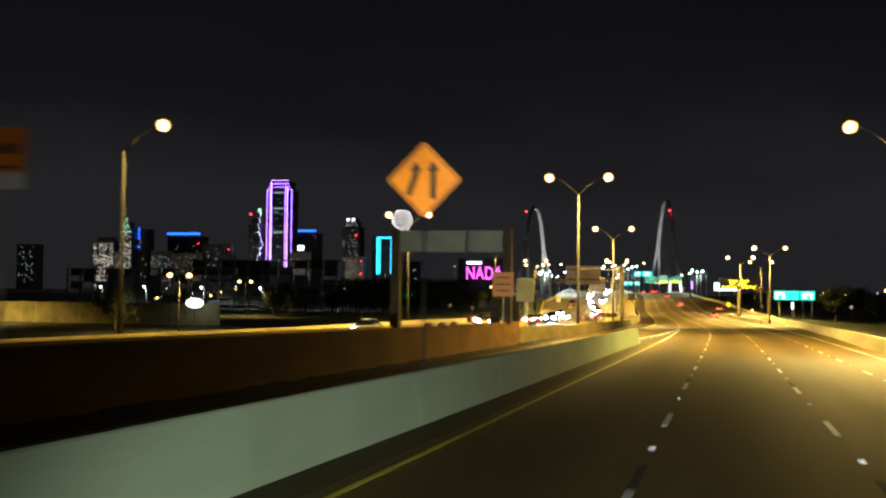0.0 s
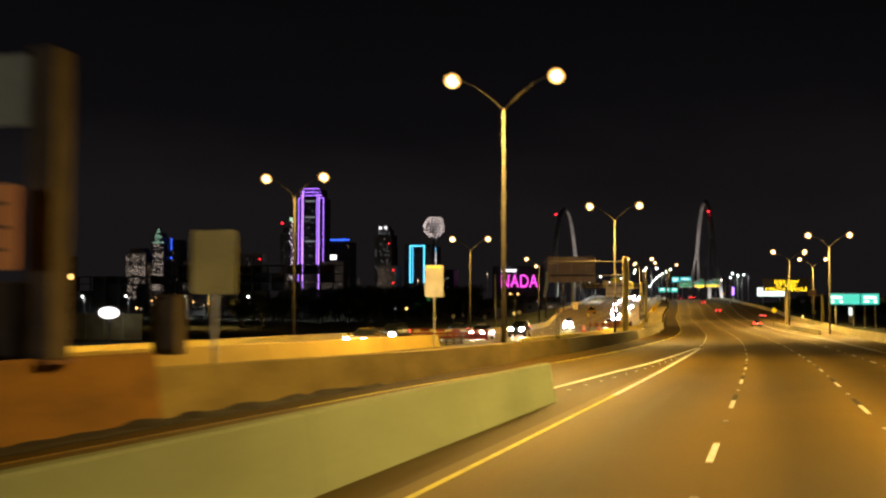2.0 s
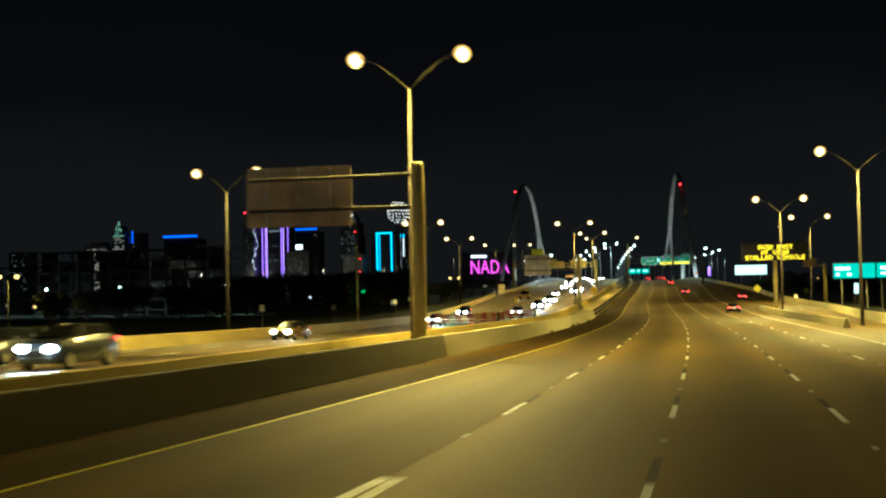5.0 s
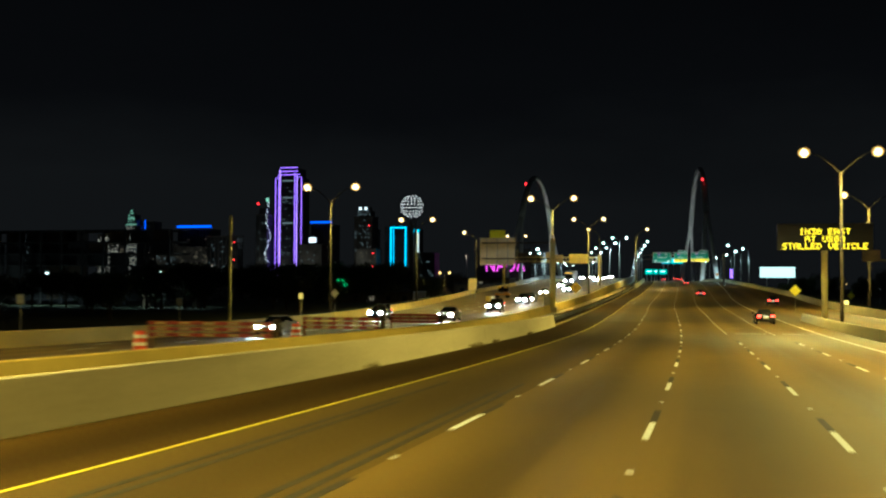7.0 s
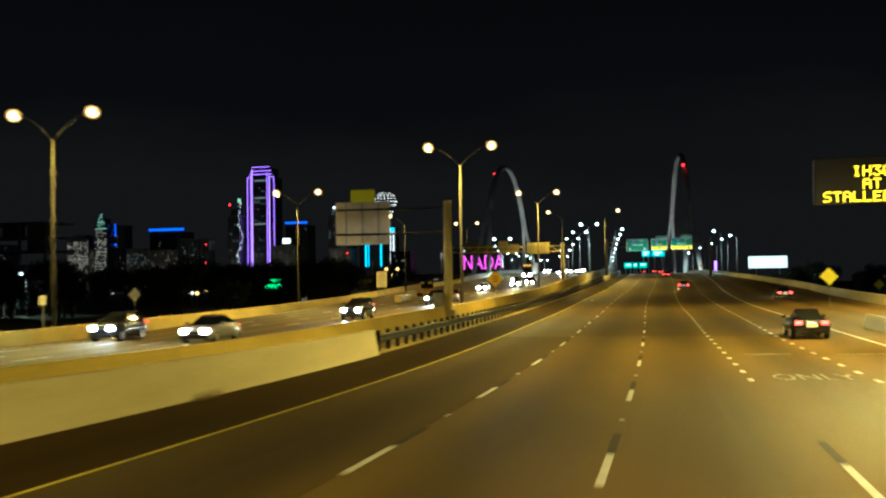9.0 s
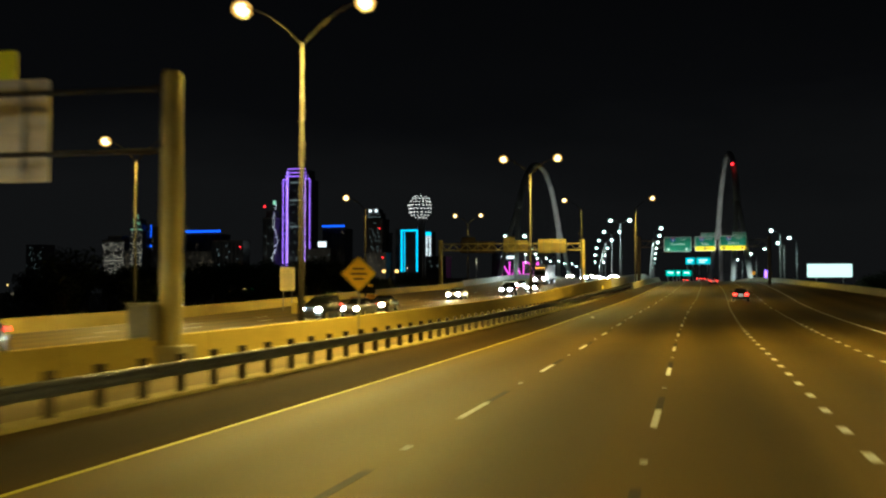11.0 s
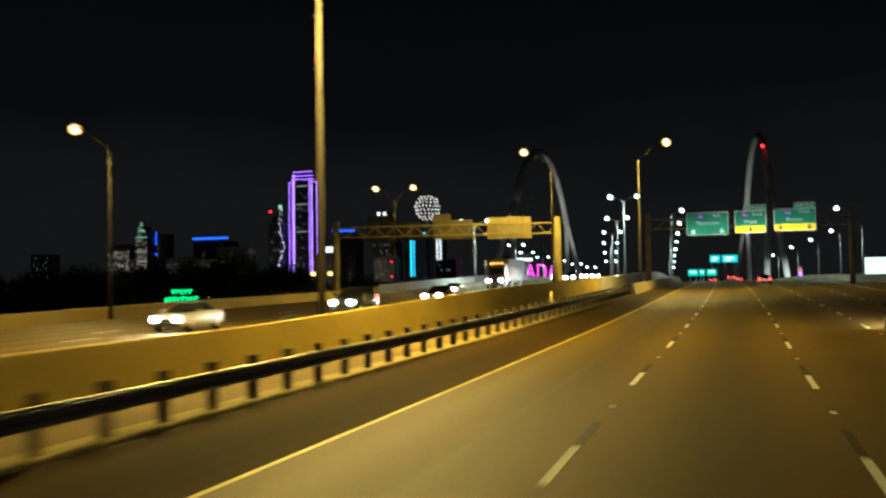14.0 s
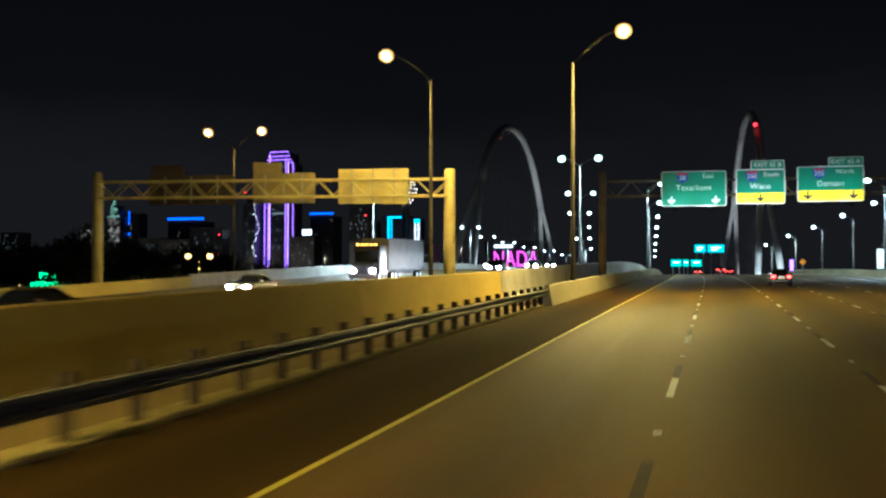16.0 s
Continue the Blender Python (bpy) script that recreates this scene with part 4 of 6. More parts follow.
def truss_gantry(name, label, ua, ub, y, z0, z1, material, post_r=0.38, posts=True, top_z=None, base=0.0, turn=0.0):
    """Two posts and a square lattice beam between them."""
    top = tagged(empty(name, at((ua + ub) / 2, y, 0, turn)), label, "sign gantry")
    half = (ub - ua) / 2
    zt = top_z or z1 + 0.8
    if posts:
        for x in (-half, half):
            bm = bmesh.new()
            tube(bm, [(x, 0, base - 0.6), (x, 0, zt - 0.1), (x, 0, zt)], [post_r, post_r * 0.92, post_r * 0.75], 14)
            smooth(part("post", bm, material, top))
    for yy in (-0.45, 0.45):
        for zz in (z0, z1):
            bm = bmesh.new()
            tube(bm, [(-half, yy, zz), (half, yy, zz)], 0.075, 8)
            part("chord", bm, material, top)
    n = max(4, round((ub - ua) / 1.25))
    for yy in (-0.45, 0.45):
        for i in range(n):
            a, b = -half + (ub - ua) * i / n, -half + (ub - ua) * (i + 1) / n
            bm = bmesh.new()
            tube(bm, [(a, yy, z0 if i % 2 else z1), (b, yy, z1 if i % 2 else z0)], 0.04, 6)
            part("brace", bm, material, top)
    for i in range(0, n + 1, 2):
        a = -half + (ub - ua) * i / n
        part("strut", boxes((a - 0.04, a + 0.04, -0.45, 0.45, z0 - 0.04, z0 + 0.04), (a - 0.04, a + 0.04, -0.45, 0.45, z1 - 0.04, z1 + 0.04)), material, top)
    return top


truss_gantry("sign_gantry", "steel gantry carrying green signs across the lanes", -12.5, 13.25, 530.6, 7.7, 9.0, "gantry_dark", 0.36, True, 9.9)
truss_gantry("sign_gantry", "lattice gantry spanning the oncoming lanes, yellow lamplight put into its colour", -49.95, -22.3, 509.6, 7.1, 8.35, "gantry_lit_yellow", 0.45, True, 9.1, turn=5.4)


def sign_back(u0, u1, z0, z1, y, material, label, extra=None, turn=0.0, tab=None):
    """A motorway sign seen from behind, with stiffeners."""
    w, h = u1 - u0, z1 - z0
    top = tagged(empty("road_sign", at((u0 + u1) / 2, y, (z0 + z1) / 2, turn)), label, "road sign")
    part("panel", rounded_panel(w, h, 0.05, 0.1), material, top)
    for k in range(3):
        z = -h * 0.36 + h * 0.36 * k
        part("stiffener", boxes((-w / 2 + 0.1, w / 2 - 0.1, -0.10, -0.026, z - 0.05, z + 0.05)), material, top)
    for x in (-w * 0.3, 0, w * 0.3):
        part("bracket", boxes((x - 0.05, x + 0.05, -0.2, -0.101, -h / 2 + 0.1, h / 2 - 0.1)), "galvanised", top)
    if extra:
        a, b, hh = extra
        part("tab_panel", rounded_panel(b - a, hh, 0.05, 0.08), tab or material, top, place=pose((a + b) / 2, 0, h / 2 + hh / 2 + 0.01))
    return top


# The three backs darken leftwards for the lamp's falloff, put into their colours.
sign_back(-31.0, -25.6, 6.55, 9.2, 511.6, "gantry_lit_yellow", "back of a road sign on the gantry, yellow lamplight put into its colour", turn=5.4)
sign_back(-37.8, -32.9, 6.65, 9.0, 510.6, "sign_back_olive", "olive-brown back of a road sign on the gantry", (-2.45, -0.2, 0.8), turn=5.4)
sign_back(-46.2, -39.2, 6.6, 8.9, 509.3, "gantry_dark", "dim brown back of a wide sign on the gantry", (-3.3, -0.6, 0.8), turn=5.4)


def cantilever(u, y, top_z, sign, label):
    u0, u1, z0, z1, extra, mat = sign
    top = tagged(empty("sign_support", at(u, y)), label, "sign support")
    bm = bmesh.new()
    tube(bm, [(0, 0, -0.5), (0, 0, 0.9), (0, 0, top_z - 0.15), (0, 0, top_z)], [0.42, 0.36, 0.32, 0.25], 14)
    smooth(part("post", bm, "gantry_lit_yellow", top))
    part("footing", boxes((-0.6, 0.6, -0.6, 0.6, -0.4, 0.75), bevel=0.06), "barrier", top)
    for z in (z0 + 0.8, z1 - 0.7):
        bm = bmesh.new()
        tube(bm, [(0, 0, z), (u0 - u + 0.4, 0, z)], 0.09, 8)
        part("arm", bm, "pole_steel", top)
    sign_back(u0, u1, z0, z1, y + 0.4, mat, "weathered back of a large road sign" + (" with a yellow tab" if extra else ""), extra, tab="yellow_sheet")


cantilever(-13.05, 188, 9.65, (-22.4, -16.7, 6.65, 9.75, None, "sign_back"), "tall steel post with arms holding a road sign")
cantilever(-15.5, 328, 9.45, (-25.0, -20.5, 6.1, 9.6, (-1.0, 1.0, 1.0), "sign_back_lit"), "thick steel post with arms holding a road sign")
plinth = tagged(empty("concrete_plinth", at(-16.05, 328)), "dull grey concrete plinth beside the thick sign post", "plinth")
part("body", boxes((-0.5, 0.28, -0.9, 0.9, -0.3, 2.0), bevel=0.05), "barrier_dull", plinth)
part("cap", boxes((-0.53, 0.30, -0.93, 0.93, 2.0, 2.08), bevel=0.02), "barrier_dull", plinth)


def diamond_sign(u, y, z, size, material, label, base=0.0, glyph=True, turn=0):
    top = tagged(empty("warning_sign", at(u, y, 0, turn)), label, "road sign")
    p = part("panel", rounded_panel(size, size, 0.02, 0.09), material, top, place=pose(0, 0, z) @ Matrix.Rotation(radians(45), 4, "Y"))
    part("border", rounded_panel(size * 0.94, size * 0.94, 0.022, 0.07), "black_sheet", p, place=pose(0, -0.001, 0))
    part("face", rounded_panel(size * 0.90, size * 0.90, 0.024, 0.06), material, p, place=pose(0, -0.002, 0))
    bm = bmesh.new()
    tube(bm, [(0, 0.07, base), (0, 0.07, z + size * 0.5)], 0.03, 8)
    part("post", bm, "post_black" if glyph == "merge" else "galvanised", top)
    if glyph == "merge":
        for pts in (((-0.30, -0.28), (-0.16, 0.10), (-0.16, 0.2)), ((0.17, -0.35), (0.17, 0.0), (0.17, 0.2))):
            bm = bmesh.new()
            tube(bm, [(x * size, -0.02, z + h * size) for x, h in pts], 0.055 * size, 6)
            part("arrow_shaft", bm, "black_sheet", top)
        for x in (-0.16, 0.17):
            bm = bmesh.new()
            a = [bm.verts.new((x * size + dx * size, -0.03, z + dz * size)) for dx, dz in ((-0.11, 0.16), (0.11, 0.16), (0, 0.34))]
            f = bm.faces.new(a)
            r = bmesh.ops.extrude_face_region(bm, geom=[f])
            bmesh.ops.translate(bm, verts=[v for v in r["geom"] if isinstance(v, bmesh.types.BMVert)], vec=(0, 0.015, 0))
            bmesh.ops.recalc_face_normals(bm, faces=bm.faces[:])
            part("arrow_head", bm, "black_sheet", top)
    elif glyph == "bars":
        for k, w in enumerate((0.45, 0.62, 0.4)):
            part("lettering", boxes((-w * size / 2, w * size / 2, -0.03, -0.016, z + (0.2 - 0.2 * k) * size - 0.035 * size, z + (0.2 - 0.2 * k) * size + 0.035 * size)), "rust_steel", top)
    return top


diamond_sign(-5.3, 24.2, 5.35, 1.22, "orange_sheet", "orange diamond sign with two black merging arrows", 1.1, glyph="merge")
diamond_sign(-13.65, 342.6, 3.12, 1.12, "amber_sheet", "yellow-orange diamond roadworks sign with lettering behind the guard rail", glyph="bars", turn=14)
diamond_sign(15.5, 343, 2.85, 1.15, "yellow_sheet", "plain yellow diamond warning sign beside the exit ramp", glyph=False)
diamond_sign(33.7, 423, 0.4, 1.15, "yellow_sheet", "small yellow diamond warning sign beside the far ramp", -6.5, glyph=False)
diamond_sign(20.5, 700, 3.0, 1.1, "orange_sheet", "orange diamond sign on the bridge parapet", glyph=False)
diamond_sign(-47.5, 336, 2.2, 0.95, "white_sheet", "pale diamond sign behind the outer barrier", -0.6, glyph=False)


def plate_sign(u, y, z0, z1, w, material, label, posts=(0.0,), base=0.0, rows=(), ink="black_sheet"):
    top = tagged(empty("road_sign", at(u, y)), label, "road sign")
    h = z1 - z0
    part("panel", rounded_panel(w, h, 0.03, 0.08), material, top, place=pose(0, 0, (z0 + z1) / 2))
    for x in posts:
        bm = bmesh.new()
        tube(bm, [(x * w, 0.07, base), (x * w, 0.07, z1 - 0.1)], 0.05, 8)
        part("post", bm, "galvanised", top)
    for z, width, thick in rows:
        part("lettering", boxes((-width * w / 2, width * w / 2, -0.03, -0.017, z0 + z * h - thick * h / 2, z0 + z * h + thick * h / 2)), ink, top)
    return top


plate_sign(-20.2, 126, 3.75, 5.9, 1.28, "sign_back_grey", "pale grey road sign with a yellow head on a post", (0.0,), 0.4, ((0.93, 0.7, 0.03),), "yellow_sheet")
plate_sign(-12.62, 71, 3.25, 4.8, 1.35, "faded_orange", "faded orange sign with three rows of lettering", (0.0,), 1.3, ((0.78, 0.6, 0.045), (0.5, 0.7, 0.045), (0.24, 0.6, 0.045)), "rust_steel")
plate_sign(-12.75, 80, 3.0, 4.65, 1.25, "gantry_lit_yellow", "dull olive sign box on a post", (0.0,), 1.0)
plate_sign(-38.25, 396.4, 1.72, 4.0, 1.5, "cream_sheet", "cream sign with rows of small lettering beside the outer barrier", (-0.3, 0.3), -0.8, tuple((0.06 + 0.063 * k, 0.62 + 0.1 * (k % 3), 0.018) for k in range(15)), "sign_back")
work_sign = plate_sign(-13.3, 20.2, 4.8, 6.08, 1.3, "orange_sheet", "orange roadworks sign with a white strip below", (0.0,), 1.55, ((0.66, 0.8, 0.16), (0.36, 0.8, 0.06)), "rust_steel")
part("white_strip", rounded_panel(1.3, 0.34, 0.045, 0.05), "white_sheet", work_sign, "white lower strip", pose(0, -0.001, 4.98))
for u, y, z in ((-46.5, 318, 1.7), (-48.5, 286.4, 1.55), (-50.5, 262, 1.9), (23.2, 352, 0.7)):
    plate_sign(u, y, z, z + 0.75, 0.62, "white_sheet", "small white plate sign on a post", (0.0,), -0.8)


# gate gantry of the reversible lane
def lane_portal():
    top = tagged(empty("lane_portal", at(-16.5, 73)), "brown steel portal with a grey panel over the reversible lane", "sign gantry")
    for x, w in ((-3.85, 0.30), (3.80, 0.27)):
        part("post", boxes((x - w, x + w, -0.35, 0.35, 1.58 if x > 0 else 0.3, 7.72), bevel=0.03), "portal_steel", top)
        part("base_plate", boxes((x - w - 0.12, x + w + 0.12, -0.5, 0.5, 1.5 if x > 0 else 0.22, 1.579 if x > 0 else 0.299)), "rust_steel", top)
    part("beam", boxes((-3.5, 3.5, -0.22, -0.10, 6.25, 6.45), (-3.5, 3.5, -0.22, -0.10, 7.3, 7.5)), "galvanised", top)
    part("panel", boxes((-3.48, 3.47, -0.32, -0.235, 6.18, 7.6), bevel=0.02), "portal_panel", top, "grey-green sheet-metal panel")
    part("cabinet", boxes((2.75, 3.35, -0.5, 0.1, 1.25, 3.1), bevel=0.03), "dark_post", top, "dark control cabinet")


lane_portal()
for y in (53.0, 55.6, 58.2, 63.6):
    bag = tagged(empty("sandbag", at(-12.75, y, 1.6)), "dark filled sandbag slumped over the barrier top", "sandbag", "sandbags on the barrier")
    bm = bmesh.new()
    bmesh.ops.create_uvsphere(bm, u_segments=12, v_segments=8, radius=1.0, matrix=pose(0, 0, 0.02) @ Matrix.Diagonal((0.24, 0.42, 0.15, 1)))
    for v in bm.verts:
        v.co.z -= 0.9 * max(0.0, abs(v.co.x) - 0.10)
    smooth(part("sack", bm, "rust_steel", bag))
    bm = bmesh.new()
    tube(bm, [(0, 0.40, 0.02), (0, 0.52, 0.06)], [0.05, 0.08], 8)
    part("tied_neck", bm, "rust_steel", bag)
mast = tagged(empty("steel_mast", at(-48.15, 298.5, -1.2)), "plain grey steel mast beyond the outer barrier", "mast")
bm = bmesh.new()
tube(bm, [(0, 0, -1), (0, 0, 12.2), (0, 0, 12.4)], [0.2, 0.15, 0.1], 10)
part("shaft", bm, "gantry_lit_yellow", mast)
part("base", boxes((-0.3, 0.3, -0.3, 0.3, -0.3, 0.15), bevel=0.02), "galvanised", mast)
box_a = tagged(empty("control_box", at(-13.15, 78.5, 1.0)), "dark steel control box on the barrier", "control box")
part("body", boxes((-0.3, 0.3, -0.3, 0.3, 0.5, 1.9), bevel=0.03), "portal_steel", box_a)
part("lid", boxes((-0.34, 0.34, -0.34, 0.34, 1.901, 1.96), bevel=0.01), "portal_steel", box_a)


def swing_gate(u0, u1, y, strips=False):
    """A lane gate: three boards between uprights, hinged to a short post behind the wall."""
    top = tagged(empty("swing_gate", at(u0, y, west_level(u1, y))), "low red-brown boarded lane gate hinged to a short post", "gate", "reversible lane gates")
    w = u1 - u0
    for z in (0.66, 0.90, 1.14):
        rail = part("rail", boxes((0, w, -0.04, 0.04, z - 0.075, z + 0.075), bevel=0.01), "red_board", top)
        for k in range(5 if strips else 0):
            x = (k + 0.5) * w / 5
            part("reflective_strip", boxes((x - w * 0.045, x + w * 0.045, -0.05, -0.041, z - 0.05, z + 0.05)), "sign_back_olive", rail)
    for k in range(6):
        x = 0.06 + (w - 0.12) * k / 5
        part("upright", boxes((x - 0.05, x + 0.05, 0.041, 0.12, 0.56 if 0 < k else -0.1, 1.24), bevel=0.01), "rust_steel", top)
    part("hinge_post", boxes((w + 0.12, w + 0.34, -0.11, 0.11, -0.1, 1.34), bevel=0.02), "dark_post", top)
    part("hinge_arm", boxes((w, w + 0.119, -0.05, 0.05, 0.6, 0.7), (w, w + 0.119, -0.05, 0.05, 1.08, 1.18)), "dark_post", top)


stub = tagged(empty("sign_support", at(25.2, 331)), "plain steel post with a small brown sign beside the ramp", "sign support")
bm = bmesh.new()
tube(bm, [(0, 0, -0.5), (0, 0, 6.9), (0, 0, 7.0)], [0.34, 0.3, 0.2], 12)
smooth(part("post", bm, "gantry_lit_yellow", stub))
part("arm", boxes((-3.4, -0.25, -0.08, 0.08, 6.55, 6.75)), "gantry_lit_yellow", stub)
part("panel", boxes((-3.4, -1.3, -0.16, -0.09, 6.5, 7.9), bevel=0.02), "sign_back", stub, "small brown panel")
swing_gate(-21.5, -16.1, 228.5, True)
swing_gate(-20.75, -16.35, 245.3, True)
swing_gate(-20.6, -17.1, 263.8)
for u, y in ((-21.4, 245.9), (-22.4, 229.4)):
    drum = tagged(empty("traffic_drum", on_west_at(u, y)), "orange-red plastic traffic drum beside the lane gate", "traffic drum", "traffic drums")
    bm = bmesh.new()
    tube(bm, [(0, 0, 0.0), (0, 0, 0.08), (0, 0, 0.1), (0, 0, 0.92), (0, 0, 0.98)], [0.36, 0.36, 0.29, 0.24, 0.18], 16)
    body = smooth(part("body", bm, "drum_orange", drum))
    for z, r in ((0.35, 0.282), (0.68, 0.262)):
        bm = bmesh.new()
        tube(bm, [(0, 0, z), (0, 0, z + 0.14)], [r, r - 0.008], 16)
        part("white_band", bm, "white_sheet", body, "white reflective band")


def barricade(u0, u1, y):
    """A closed lane gate faced with red boards and cream reflective strips."""
    top = tagged(empty("lane_barricade", at(u0, y, west_level((u0 + u1) / 2, y))), "red boarded lane gate with cream reflective strips", "gate", "reversible lane gates")
    w = u1 - u0
    for z in (0.42, 0.72, 1.02):
        part("board", boxes((0, w, -0.05, 0.0, z - 0.13, z + 0.13), bevel=0.01), "red_board", top)
    n = max(2, int(w / 1.3))
    for i in range(n):
        x = (i + 0.5) * w / n
        part("reflective_strip", boxes((x - 0.28, x + 0.28, -0.058, -0.051, 0.95, 1.08)), "cream_sheet", top)
    for x in (0.1, w / 2, w - 0.1):
        part("post", boxes((x - 0.07, x + 0.07, 0.001, 0.14, -0.1, 1.22), bevel=0.01), "rust_steel", top)


barricade(-32.1, -22.0, 150.5)
marker = tagged(empty("marker_post", at(-13.05, 133.4)), "slim double steel post with a dark head behind the barrier", "post")
for x in (-0.08, 0.08):
    part("leg", boxes((x - 0.035, x + 0.035, -0.04, 0.04, -0.2, 2.75), bevel=0.008), "pole_steel", marker)
part("head", boxes((-0.14, 0.14, -0.08, 0.08, 2.751, 3.05), bevel=0.02), "dark_post", marker, "dark head")
lane_rail = tagged(empty("lane_railing", at(-20.6, 132.2, 0.3)), "short dark steel railing at the end of the low barrier", "railing")
for z in (0.16, 0.36, 0.56):
    part("rail", boxes((-0.05, 0.05, -3.5, 3.6, z - 0.06, z + 0.06), bevel=0.01), "dark_post", lane_rail)
for y in (-3.3, -1.1, 1.1, 3.3):
    part("post", boxes((-0.16, -0.051, y - 0.06, y + 0.06, -0.3, 0.66), bevel=0.01), "dark_post", lane_rail)


# ---- message sign: five by seven dots a letter, a row of bits in each pair of digits ----
GLYPHS = {
    " ": "00 00 00 00 00 00 00", "I": "0E 04 04 04 04 04 0E", "H": "11 11 11 1F 11 11 11", "3": "1F 02 04 02 01 11 0E",
    "0": "0E 11 13 15 19 11 0E", "E": "1F 10 10 1E 10 10 1F", "A": "0E 11 11 1F 11 11 11", "S": "0F 10 10 0E 01 01 1E",
    "T": "1F 04 04 04 04 04 04", "U": "11 11 11 11 11 11 0E", "8": "0E 11 11 0E 11 11 0E", "L": "10 10 10 10 10 10 1F",
    "D": "1C 12 11 11 11 12 1C", "V": "11 11 11 11 11 0A 04", "C": "0E 11 10 10 10 11 0E",
}


def message_sign():
    top = tagged(empty("message_sign", at(15.75, 317)), "black electronic message sign with three rows of amber letters", "message sign")
    bm = bmesh.new()
    tube(bm, [(0, 0.4, -0.6), (0, 0.4, 7.7)], 0.34, 14)
    smooth(part("post", bm, "gantry_lit_yellow", top))
    part("housing", boxes((-5.0, 5.0, -0.3, 0.6, 7.55, 10.4), bevel=0.06), "trim", top)
    part("frame", boxes((-5.04, 5.04, -0.36, -0.301, 7.50, 7.58), (-5.04, 5.04, -0.36, -0.301, 10.37, 10.45)), "trim", top)
    for k, text in enumerate(("IH30 EAST", "AT US80", "STALLED VEHICLE")):
        bm = bmesh.new()
        for i, ch in enumerate(text):
            for r, bits in enumerate(GLYPHS[ch].split()):
                for c in range(5):
                    if int(bits, 16) >> (4 - c) & 1:
                        x, z = 0.05 + (i - len(text) / 2) * 0.605 + c * 0.100, 9.88 - 0.80 * k - r * 0.092
                        box(bm, x, x + 0.078, -0.33, -0.301, z - 0.075, z)
        tagged(part("amber_text", bm, "amber_led", top, "row of amber lamp dots"), kind="stuff")


message_sign()
for u, y in ((-11.75, 439.2),):
    d = tagged(empty("delineator", at(u, y)), "short pale yellow marker post behind the guard rail", "marker post")
    part("post", boxes((-0.05, 0.05, -0.03, 0.03, 0, 0.80)), "dark_post", d)
    part("panel", boxes((-0.075, 0.075, -0.04, 0.04, 0.801, 1.45), bevel=0.015), "gantry_lit_yellow", d, "cream upright panel")
    part("reflector", boxes((-0.05, 0.05, -0.05, -0.041, 1.15, 1.35)), "yellow_sheet", d)


def lit_board(name, label, x0, x1, z0, z1, y, material, rows=(), ink="white_neon", posts=True, ground=-6.0):
    top = tagged(empty(name, pose((x0 + x1) / 2, y, 0, 0, 0, heading(min(y, 600)))), label, "sign")
    w = x1 - x0
    part("casing", boxes((-w / 2 - 0.15, w / 2 + 0.15, 0.0, 0.5, z0 - 0.15, z1 + 0.15), bevel=0.03), "trim", top)
    part("face", boxes((-w / 2, w / 2, -0.03, -0.003, z0, z1)), material, top)
    for cx, cz, rw, rh in rows:
        part("lettering", boxes((cx * w - rw * w / 2, cx * w + rw * w / 2, -0.06, -0.031, z0 + (cz - rh / 2) * (z1 - z0), z0 + (cz + rh / 2) * (z1 - z0))), ink, top)
    if posts:
        for x in (-w * 0.3, w * 0.3):
            bm = bmesh.new()
            tube(bm, [(x, 0.25, ground), (x, 0.25, z0)], 0.2, 8)
            part("post", bm, "galvanised", top)
    return top


g0 = level(344)
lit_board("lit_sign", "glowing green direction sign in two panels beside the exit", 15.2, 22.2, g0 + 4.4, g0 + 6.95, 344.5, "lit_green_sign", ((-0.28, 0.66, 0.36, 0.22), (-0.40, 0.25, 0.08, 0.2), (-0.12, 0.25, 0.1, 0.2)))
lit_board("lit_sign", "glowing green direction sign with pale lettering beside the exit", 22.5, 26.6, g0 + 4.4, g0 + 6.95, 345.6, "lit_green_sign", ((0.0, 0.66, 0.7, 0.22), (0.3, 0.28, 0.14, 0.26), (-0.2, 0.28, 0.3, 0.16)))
lit_board("billboard", "bright white electronic billboard beyond the bridge approach", -5.5, 10.4, 4.5, 9.4, 739, "screen")
lit_board("billboard", "small glowing white sign box", 22.5, 23.4, -2.3, -0.1, 390, "screen")
for x0, x1, y in ((-83.7, -77.5, 1100), (-76.4, -67.0, 1101)):
    lit_board("lit_sign", "glowing cyan road sign high over the far bridge lanes", x0, x1, 18.5, 23.0, y, "lit_cyan_sign", ((0.0, 0.62, 0.6, 0.14), (-0.1, 0.32, 0.4, 0.12)), posts=True, ground=-4)
for x0, x1, y in ((-86.2, -81.0, 1000), (-80.4, -77.6, 1001), (-76.6, -71.4, 1002)):
    lit_board("lit_sign", "distant green road sign over the lanes", x0, x1, 8.9, 12.3, y, "lit_green_sign", ((0.0, 0.6, 0.6, 0.2),), posts=True, ground=-4)


